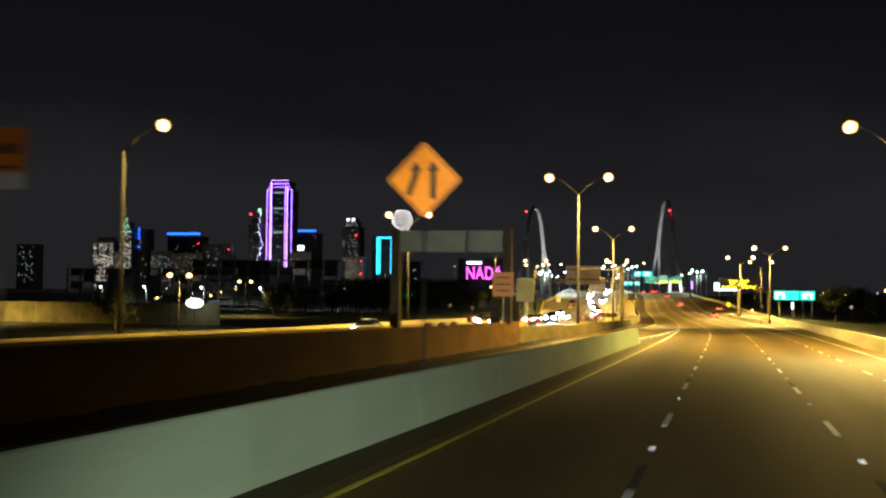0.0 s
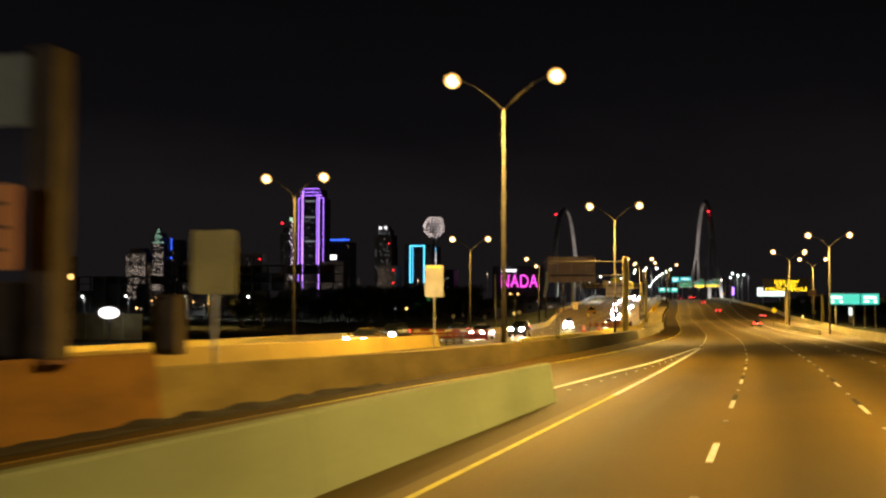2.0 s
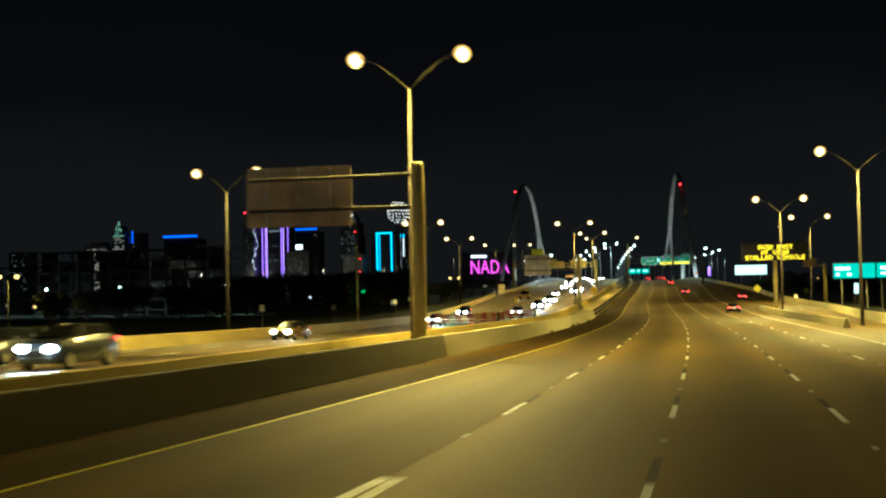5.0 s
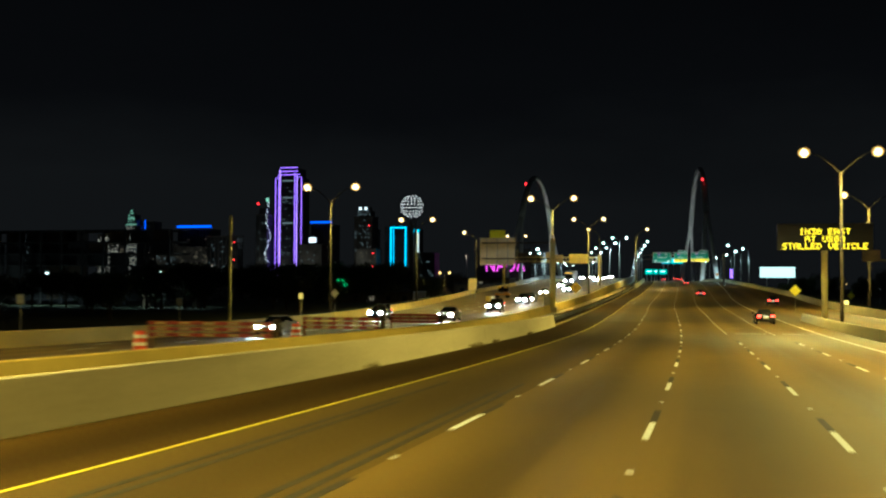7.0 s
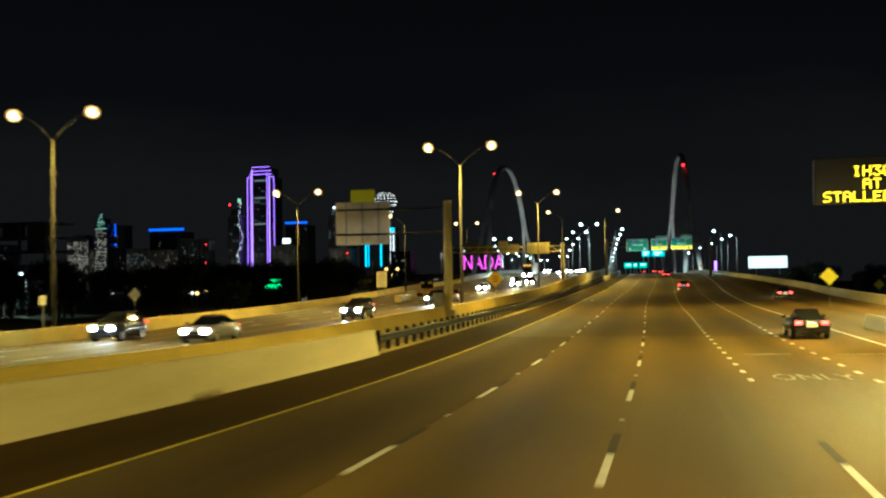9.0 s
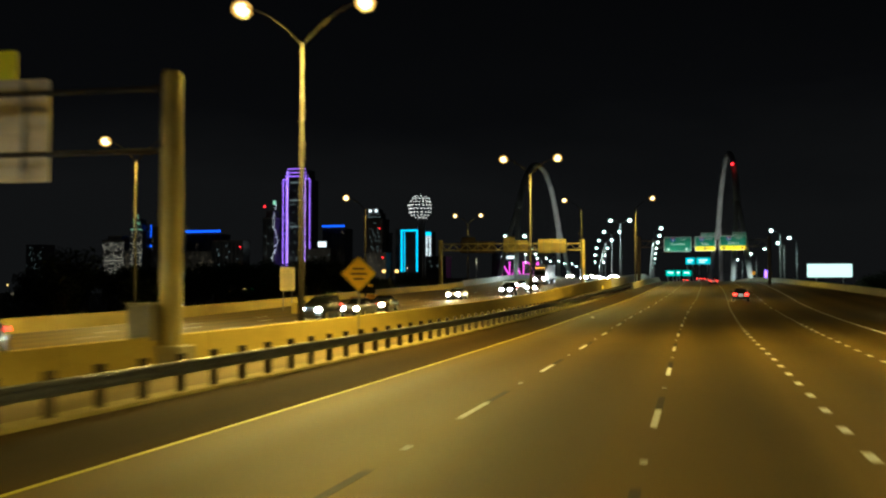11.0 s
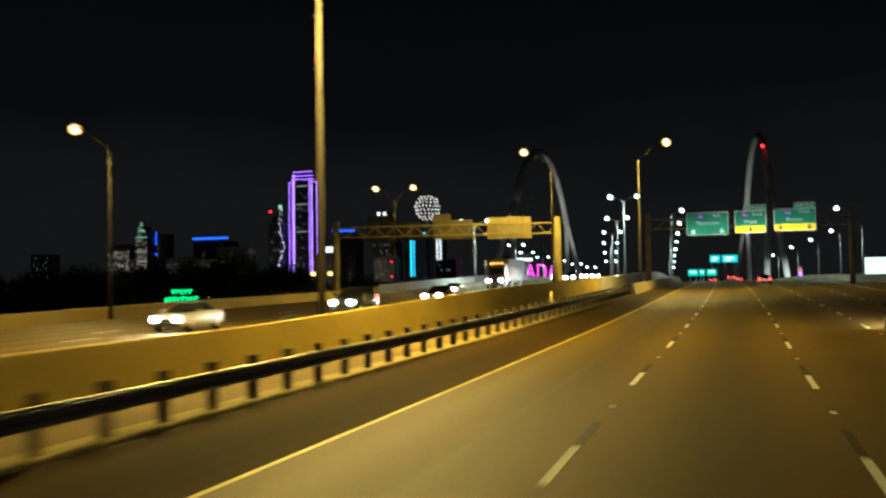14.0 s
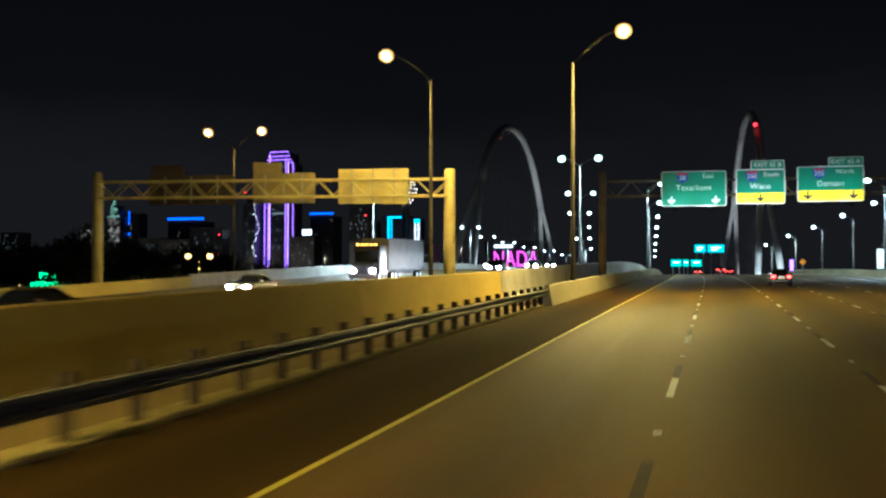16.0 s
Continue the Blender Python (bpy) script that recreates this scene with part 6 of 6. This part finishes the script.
curl = tower("tower", "dark tower with a curling string of white lights", -1046, -1020, 2370, 150, 34, "facade_glass", 0.10, "window_cool", ((0.6, 14),))
twinkle = random.Random(12)
for k in range(26):
    z = 50 + 5.0 * k + twinkle.uniform(-1.5, 1.5)
    bm = bmesh.new()
    bmesh.ops.create_icosphere(bm, subdivisions=1, radius=twinkle.choice((0.7, 0.9, 1.3)))
    part("string_light", bm, "white_neon", curl, place=pose(-1018 - 4.5 * math.sin(k * 0.42) + twinkle.uniform(-2.5, 2.5), 2368, z))
strip(curl, "beacon_block", -1022, -1016, 2368, 176, 184, "pale_green")
bm = bmesh.new()
bmesh.ops.create_icosphere(bm, subdivisions=1, radius=2.2)
part("beacon", bm, "red", curl, place=pose(-1040, 2366, 172))
bar_b = tower("tower", "dark tower with a curved blue band on its roof", -1106, -1048, 2810, 152, 50, "facade_glass", 0.04, "window_warm")
strip(bar_b, "blue_band", -1106, -1048, 2808, 156, 160, "blue", 2)
mid = tower("tower", "dark office block with a white lit sign", -998, -962, 2510, 92, 40, "facade_glass", 0.05)
strip(mid, "white_sign", -996, -966, 2508, 95, 106, "white_neon", 1)
top597 = tower("tower", "stepped grey tower with white lights along its top", -798, -760, 2300, 138, 36, "facade", 0.18, "window_cool", ((0.7, 12), (0.4, 8)), red=True)
lit_windows(-792, -766, 2303.6, 139, 150, "window_cool", top597, 0.6)
strip(top597, "white_lamp", -788, -783, 2301, 151, 156, "white_neon")
strip(top597, "white_lamp", -776, -771, 2301, 151, 156, "white_neon")
tower("tower", "narrow dark tower with few lit windows", -835, -806, 2450, 120, 30, "facade_glass", 0.08, "window_warm", red=True)
tower("tower", "low lit block beside the ball tower", -574, -541, 2000, 56, 30, "facade", 0.3, "window_cool")
tower("tower", "low dark block with lit windows", -756, -716, 2200, 70, 30, "facade", 0.12, "window_warm", red=True)
tower("tower", "dark block with bright lower floors", -1360, -1300, 2500, 92, 30, "facade", 0.22, "window_cool")
tower("tower", "dark block with lit windows in rows", -1280, -1200, 2450, 86, 30, "facade", 0.14, "window_warm")
tower("tower", "dark block with a flat roof", -1150, -1080, 2350, 104, 30, "facade_glass", 0.12, "window_cool", red=True)
tower("tower", "dark block with dim windows", -930, -880, 2330, 84, 30, "facade", 0.12, "window_cool")

hotel = tagged(empty("hotel_tower"), "dark hotel block outlined in cyan light with a white edge", "building", "city towers")
part("block", boxes((-708, -661, 2227, 2255, -7, 114)), "facade_glass", hotel)
part("side_wing", boxes((-660.9, -638, 2227, 2250, -7, 108)), "facade", hotel)
lit_windows(-646, -642, 2226.3, 42, 100, "white_neon", hotel, 0.7, (2.0, 4.0), (1.6, 1.0))
for x0, x1, z0, z1, m in ((-696.5, -694, 36, 112, "cyan"), (-667, -664.5, 36, 112, "cyan"), (-693.9, -667.1, 109.5, 112, "cyan"), (-690.5, -689.3, 36, 108, "cyan"), (-648, -646.8, 42, 100, "white_neon"), (-641.5, -640.3, 42, 100, "white_neon"), (-649, -639.5, 101, 107, "cyan")):
    strip(hotel, "light_strip", x0, x1, 2226.5, z0, z1, m)


def ball_tower():
    top = tagged(empty("ball_tower"), "round-headed tower whose lattice ball is covered in white lamps", "building", "city towers")
    c = Vector((-541, 1876, 124.4))
    for k in range(3):
        a = 2 * math.pi * k / 3 + 0.4
        bm = bmesh.new()
        tube(bm, [(c.x + 5 * math.cos(a), c.y + 5 * math.sin(a), -7), (c.x + 5 * math.cos(a), c.y + 5 * math.sin(a), 112)], 1.6, 8)
        part("shaft", bm, "facade", top)
    bm = bmesh.new()
    tube(bm, [(c.x, c.y, -7), (c.x, c.y, 112)], 2.6, 10)
    part("lift_core", bm, "facade", top)
    bm = bmesh.new()
    tube(bm, [(c.x, c.y, 112), (c.x, c.y, 118), (c.x, c.y, 126), (c.x, c.y, 131)], [8, 13.5, 13.5, 9], 20)
    part("deck", bm, "facade_glass", top)
    lat, dots = bmesh.new(), bmesh.new()
    for ring in range(1, 11):
        lat_a = math.pi * ring / 11
        n = max(6, round(2 * math.pi * 19.3 * math.sin(lat_a) / 5.8))
        for k in range(n):
            a = 2 * math.pi * (k + 0.5 * (ring % 2)) / n
            if math.sin(lat_a) * (0.27 * math.cos(a) - 0.96 * math.sin(a)) < 0.28:
                continue
            v = Vector((math.sin(lat_a) * math.cos(a), math.sin(lat_a) * math.sin(a), math.cos(lat_a))) * 18.8
            bmesh.ops.create_icosphere(dots, subdivisions=1, radius=0.72, matrix=Matrix.Translation(c + v))
    sub = bmesh.new()
    bmesh.ops.create_icosphere(sub, subdivisions=2, radius=19.0)
    for e in sub.edges:
        p, q = e.verts[0].co, e.verts[1].co
        if p.y < -4:
            tube(lat, [c + p, c + q], 0.12, 4, False)
    sub.free()
    part("lattice", lat, "facade", top)
    tagged(part("lamp_dots", dots, "bulb_white", top, "hundreds of small white lamps"), kind="stuff")


ball_tower()

nada = tagged(empty("lit_sign_building", pose(-455, 2140, 3.5, 0, 0, 8) @ Matrix.Diagonal((1.2, 1.2, 1.2, 1))), "dark block carrying a large magenta light sign", "building")
part("block", boxes((-40, 40, 8, 40, -9.5, 52)), "facade_glass", nada)
part("parapet", boxes((-40.5, 40.5, 7.5, 40.5, 50, 52.5)), "facade", nada)
words("magenta_letters", "NADA", 29, "magenta", nada, pose(2, 6.5, 27.5, 90, 0, 0), extrude=0.5, wide=0.70)
for k in range(9):
    part("dark_slat", boxes((-34, 36, 5.4, 5.9, 15.5 + 2.9 * k, 16.5 + 2.9 * k)), "trim", nada)
part("white_lettering", boxes((-26, -2, 5.5, 6.4, 43.5, 47)), "white_neon", nada)

purple = tagged(empty("neon_sign", pose(-29.9, 1100, 9.5)), "small upright purple neon sign beyond the bridge", "sign")
part("mast", boxes((-0.3, 0.3, 0.3, 0.8, -12, -2.6)), "galvanised", purple)
part("neon_bar", boxes((-0.9, 0.9, 0.0, 0.29, -2.6, 4.5), bevel=0.1), "violet", purple)

# ---- near side streets ----
neon = tagged(empty("neon_sign", pose(-177.8, 636, -0.1, 0, 0, 10)), "green neon roof sign in two rows on a low building", "sign")
part("building", boxes((-18, 22, 3, 20, -7, -0.5)), "facade_brown", neon, "low brown building")
sign_rnd = random.Random(8)
for row, (z0, n, x0, pitch, tall) in enumerate(((1.3, 5, -2.6, 1.15, 1.5), (-0.9, 8, -4.6, 1.18, 1.7))):
    for i in range(n):
        x, h = x0 + i * pitch, tall * sign_rnd.uniform(0.75, 1.0)
        up = sign_rnd.choice((0.0, 0.45, 0.6))
        bm = boxes((x, x + 0.26, 2.4, 2.8, z0, z0 + h), (x + 0.27, x + 0.85, 2.4, 2.8, z0 + h - 0.3, z0 + h), (x + 0.27, x + 0.7, 2.4, 2.8, z0 + up * h, z0 + up * h + 0.28))
        part("neon_letter", bm, "green_neon", neon)
part("frame", boxes((-5.0, 4.8, 2.81, 3.0, -1.2, -1.0), (-5.0, 4.8, 2.81, 3.0, 1.1, 1.25)), "trim", neon)


def frame_building(x0, x1, y, z0, storeys, label, rise=3.4):
    """A dark multi-storey block with open decks, columns and a few lamps."""
    top = tagged(empty("apartment_block", pose(0, 0, 0)), label, "building")
    w = x1 - x0
    part("core", boxes((x0 + w * 0.3, x0 + w * 0.52, y + 6, y + 12, z0, z0 + storeys * rise - 0.36)), "facade", top)
    for s in range(storeys + 1):
        part("floor_slab", boxes((x0, x1, y, y + 12, z0 + s * rise - 0.35, z0 + s * rise)), "facade", top)
    n = int((x1 - x0) / 7)
    for i in range(n + 1):
        xx = x0 + 0.4 + (x1 - x0 - 0.8) * i / n
        part("column", boxes((xx - 0.3, xx + 0.3, y + 0.1, y + 0.7, z0, z0 + storeys * rise - 0.36)), "facade", top)
    fill = random.Random(int(w))
    for s in range(storeys):
        for i in range(n):
            if fill.random() < 0.6:
                xa = x0 + 0.4 + (w - 0.8) * i / n
                part("infill_wall", boxes((xa + 0.31, xa + (w - 0.8) / n - 0.31, y + 3, y + 3.2, z0 + s * rise + 0.01, z0 + (s + 1) * rise - 0.36)), "facade_brown" if fill.random() < 0.4 else "facade", top)
    lit_windows(x0 + w * 0.3, x0 + w * 0.52, y + 5.8, z0, z0 + storeys * rise, "window_cool", top, 0.035, (3.4, 3.4), (1.3, 1.5))
    lit_windows(x0 + w * 0.3, x0 + w * 0.52, y + 5.7, z0, z0 + storeys * rise, "window_warm", top, 0.03, (3.4, 3.4), (1.0, 1.3))
    return top


frame_building(-238, -166, 475, -8, 7, "dark unfinished apartment block with open decks and a few lit rooms")
frame_building(-330, -262, 520, -8, 6, "dark long apartment block with a few lit windows")
for x0, x1, y, zt in ((-150, -120, 560, -2.4), (-112, -86, 585, 0.5), (-128, -104, 640, 3.0)):
    b = tagged(empty("low_building", pose(0, 0, 0)), "low brown flat-roofed building in the dark", "building")
    part("block", boxes((x0, x1, y, y + 16, -7, zt)), "facade_brown", b)
    part("roof_edge", boxes((x0 - 0.3, x1 + 0.3, y - 0.3, y + 16.3, zt - 0.02, zt + 0.35)), "facade", b)
    for k in range(5):
        xx = x0 + 3 + (x1 - x0 - 6) * k / 4
        part("window", boxes((xx - 0.8, xx + 0.8, y - 0.08, y - 0.001, zt - 3.0, zt - 1.4)), "window_warm" if k == 2 else "facade_glass", b)

# pale sound wall in panels
wall = tagged(empty("sound_wall"), "panelled sound wall behind the grass bank, olive lamplight put into its colour", "wall", kind="structure")
for i in range(15):
    x = -176 + 4.1 * i
    part("panel", boxes((x, x + 4.0, 246, 246.25, -7.0, -1.15)), "sound_wall", wall)
    part("post", boxes((x - 0.12, x - 0.001, 245.9, 246.35, -7.0, -1.0)), "barrier", wall)
oval = tagged(empty("oval_sign", pose(-118.3, 240.5, 0, 0, 0, 12)), "glowing white oval sign on a post", "sign")
bm = bmesh.new()
bmesh.ops.create_cone(bm, cap_ends=True, segments=28, radius1=1.0, radius2=1.0, depth=0.3, matrix=pose(0, 0, -0.9) @ Matrix.Diagonal((2.0, 1, 1.1, 1)) @ Matrix.Rotation(radians(90), 4, "X"))
part("face", bm, "white_neon", oval)
part("post", boxes((-0.12, 0.12, 0.16, 0.4, -7, -0.9)), "galvanised", oval)
yard = street_lamp("yard_lamp", "short street lamp with two orange globes by the side street", (-1, 1), 10.6, 1.6, 0.6, power=5200.0, far=True)
yard.matrix_basis = pose(-102.5, 202, -6.0, 0, 0, 20)
for x, y in ((-170, 231), (-150, 340), (-120, 600)):
    copy_thing(yard, pose(x, y, -6.2, 0, 0, 15))
site = street_lamp("yard_lamp", "short pole lamp with one cold white lens beside the dark blocks", (1,), 9.2, 0.8, 0.3, led=True, power=4200.0)
site.matrix_basis = pose(-152, 448, -6.4, 0, 0, 200)
for x, y in ((-196, 462), (-226, 466), (-262, 480), (-300, 505)):
    copy_thing(site, pose(x, y, -6.4, 0, 0, 190))


# scattered small lamps of the town: low standards with one globe
def globe_lamp(material, label, r=0.5):
    top = tagged(empty("globe_lamp"), label, "lamp", "small town lamps")
    bm = bmesh.new()
    tube(bm, [(0, 0, -7), (0, 0, -0.3)], 0.1, 6)
    part("post", bm, "galvanised", top)
    bm = bmesh.new()
    bmesh.ops.create_icosphere(bm, subdivisions=2, radius=r)
    part("globe", bm, material, top)
    return top


rnd = random.Random(5)
kinds = [globe_lamp("sodium_far", "small orange globe lamp in the dark town"), globe_lamp("white_neon", "small white globe lamp in the dark town"), globe_lamp("window_warm", "dim warm lamp in the dark town", 0.6)]
for k, ob in enumerate(kinds):
    ob.matrix_basis = pose(-150 - 12 * k, 520 + 20 * k, -2)
for i in range(64):
    y = rnd.uniform(420, 1500)
    x = -60 - 0.25 * y - rnd.uniform(0, 0.25) * y
    copy_thing(kinds[rnd.choice((0, 0, 1, 2, 2))], pose(x, y, rnd.uniform(-4, 2 + y / 400)))
for i in range(26):
    y = rnd.uniform(420, 1300)
    x = 28 + rnd.uniform(0, 0.12) * y
    copy_thing(kinds[rnd.choice((0, 0, 1, 1, 2))], pose(x, y, rnd.uniform(-3, 5)))


# ---- trees ----
def tree(seed, h, w, label):
    r = random.Random(seed)
    top = tagged(empty("tree"), label, "tree", "dark trees")
    bm = bmesh.new()
    tube(bm, [(0, 0, -0.4), (0.1, 0, h * 0.25), (0.0, 0.15, h * 0.5), (0.15, 0.1, h * 0.8)], [0.32, 0.24, 0.16, 0.05], 8)
    clumps = []
    for k in range(9):
        a = 2 * math.pi * k / 9 + r.uniform(-0.3, 0.3)
        z = h * r.uniform(0.3, 0.75)
        tip = Vector((w * 0.42 * math.cos(a) * r.uniform(0.6, 1), w * 0.42 * math.sin(a) * r.uniform(0.6, 1), min(h * 0.93, z + h * r.uniform(0.1, 0.3))))
        tube(bm, [(0, 0, z * 0.8), tip * 0.55 + Vector((0, 0, z * 0.42)), tip], [0.11, 0.07, 0.02], 5)
        clumps.append((tip, r.uniform(0.16, 0.26) * w))
    clumps += [(Vector((r.uniform(-0.15, 0.15) * w, r.uniform(-0.15, 0.15) * w, h * f)), 0.24 * w) for f in (0.55, 0.7, 0.85, 0.92)]
    part("trunk", bm, "bark", top)
    verts, faces = [], []
    for c, rad in clumps:
        for _ in range(190):
            d = Vector((r.gauss(0, 1), r.gauss(0, 1), r.gauss(0, 0.8))).normalized() * rad * r.random() ** 0.4
            p = c + d
            if p.z < h * 0.16:
                continue
            e1 = Vector((r.gauss(0, 1), r.gauss(0, 1), r.gauss(0, 1))).normalized()
            e2 = e1.cross(Vector((r.gauss(0, 1), r.gauss(0, 1), r.gauss(0, 1)))).normalized()
            s = r.uniform(0.16, 0.34)
            i = len(verts)
            verts += [p - e1 * s, p + e2 * s * 0.55, p + e1 * s, p - e2 * s * 0.55]
            faces.append((i, i + 1, i + 2, i + 3))
    me = bpy.data.meshes.new("crown")
    me.from_pydata([tuple(v) for v in verts], [], faces)
    me.materials.append(M["leaves"])
    ob = new("crown", me)
    ob.parent = top
    return top


oaks = [tree(1, 9.0, 8.0, "dark leafy tree beside the motorway"), tree(2, 11.0, 9.0, "tall dark leafy tree beside the motorway"), tree(3, 7.0, 7.5, "low spreading dark tree")]


def sees_sign(x, y):
    """True where a tree does not stand in front of the neon sign."""
    for px, py in ((1, 40), (0, 110), (-4, 200), (-10, 300), (-20, 400), (-23, 432)):
        d, r = Vector((-178 - px, 638 - py)), Vector((x - px, y - py))
        if r.length < d.length + 3 and abs(d.x * r.y - d.y * r.x) / d.length < 11:
            return False
    return True


spots = [(-117, 203, -7.0, 2), (-107, 432, -7, 1), (-114, 440, -7, 0), (-104, 446, -7, 2), (-122, 450, -7, 0)]
for i in range(44):
    y = rnd.uniform(330, 760)
    x = line(y) - 84 - rnd.uniform(0, 60) - max(0, y - 520) * 0.1
    if sees_sign(x, y):
        spots.append((x, y, -6.4, 2))
# a taller belt of trees, open towards the neon sign
for i in range(60):
    y = rnd.uniform(425, 640)
    x = line(y) - 88 - rnd.uniform(0, 75)
    if sees_sign(x, y):
        spots.append((x, y, -6.6, rnd.choice((0, 0, 1))))
for i in range(30):
    y = rnd.uniform(360, 800)
    spots.append((line(y) + 38 + rnd.uniform(4, 55), y, -6.4, rnd.randrange(3)))
# a high dark grove behind the neon sign
grove = len(spots)
for i in range(34):
    spots.append((-166 - 3.1 * i - rnd.uniform(-3, 3), rnd.uniform(652, 720), -6.8, 1))
# a tall belt on the bank beyond the oncoming lanes
belt = len(spots)
for x, y in ((-118, 520), (-125, 531), (-133, 543), (-140, 556), (-139, 595), (-145, 606), (-150, 615), (-147, 558), (-158, 566), (-171, 580), (-160, 556), (-182, 574)):
    spots.append((x + rnd.uniform(-2, 2), y + rnd.uniform(-2, 2), -6.8, rnd.choice((0, 1, 1))))
for i, (x, y, z, k) in enumerate(spots):
    f = 1.0 if i < grove else rnd.uniform(1.2, 1.45) if i < belt else rnd.uniform(1.3, 1.5) if y > 590 else rnd.uniform(0.8, 1.05)
    m = pose(x, y, z, 0, 0, rnd.uniform(0, 360)) @ Matrix.Diagonal((f, f, f, 1))
    if i < 3:
        oaks[i].matrix_basis = m
    else:
        copy_thing(oaks[k], m)


# ---- weeds and litter along the road's edge ----
def weed_tuft(seed, w):
    r = random.Random(seed)
    top = tagged(empty("weed_tuft"), "dry brown weed tuft at the foot of the barrier", "weed", "weeds along the barrier")
    verts, faces = [], []
    for _ in range(70):
        a, lean = r.uniform(0, 2 * math.pi), r.uniform(0.1, 0.7)
        x, y, h = r.gauss(0, 0.09), r.gauss(0, w * 0.4), r.uniform(0.08, 0.26)
        dx, dy = math.cos(a), math.sin(a)
        i = len(verts)
        verts += [(x - dy * 0.012, y + dx * 0.012, -0.01), (x + dy * 0.012, y - dx * 0.012, -0.01), (x + dx * h * lean * 0.6 + dy * 0.01, y + dy * h * lean * 0.6, h * 0.7), (x + dx * h * lean, y + dy * h * lean, h)]
        faces += [(i, i + 1, i + 2), (i, i + 2, i + 3)]
    me = bpy.data.meshes.new("foliage")
    me.from_pydata(verts, [], faces)
    me.materials.append(M["weed"])
    blades = new("foliage", me)
    blades.parent = top
    tagged(blades, kind="stuff")
    return top


M["weed"] = worn("weed", (0.17, 0.13, 0.05), (0.08, 0.06, 0.025), 0.9, scale=5, grain=20)
tuft = weed_tuft(4, 1.3)
tuft.matrix_basis = at(-10.98, 245.8)
for u, y in ((-10.96, 252.6), (-10.98, 247.6), (-11.0, 226.4), (-10.95, 268.0)):
    copy_thing(tuft, at(u, y, 0, 180 * (y > 250)))
litter = tagged(empty("litter", at(-6.83, 379.9)), "crumpled pale paper scrap lying on the asphalt", "litter")
bm = bmesh.new()
bmesh.ops.create_icosphere(bm, subdivisions=2, radius=0.11)
crush = random.Random(3)
for v in bm.verts:
    v.co = Vector((v.co.x * crush.uniform(0.7, 1.5), v.co.y * crush.uniform(0.6, 1.3), max(0.0, v.co.z * 0.45 * crush.uniform(0.4, 1.2) + 0.02)))
part("scrap", bm, "white_sheet", litter)
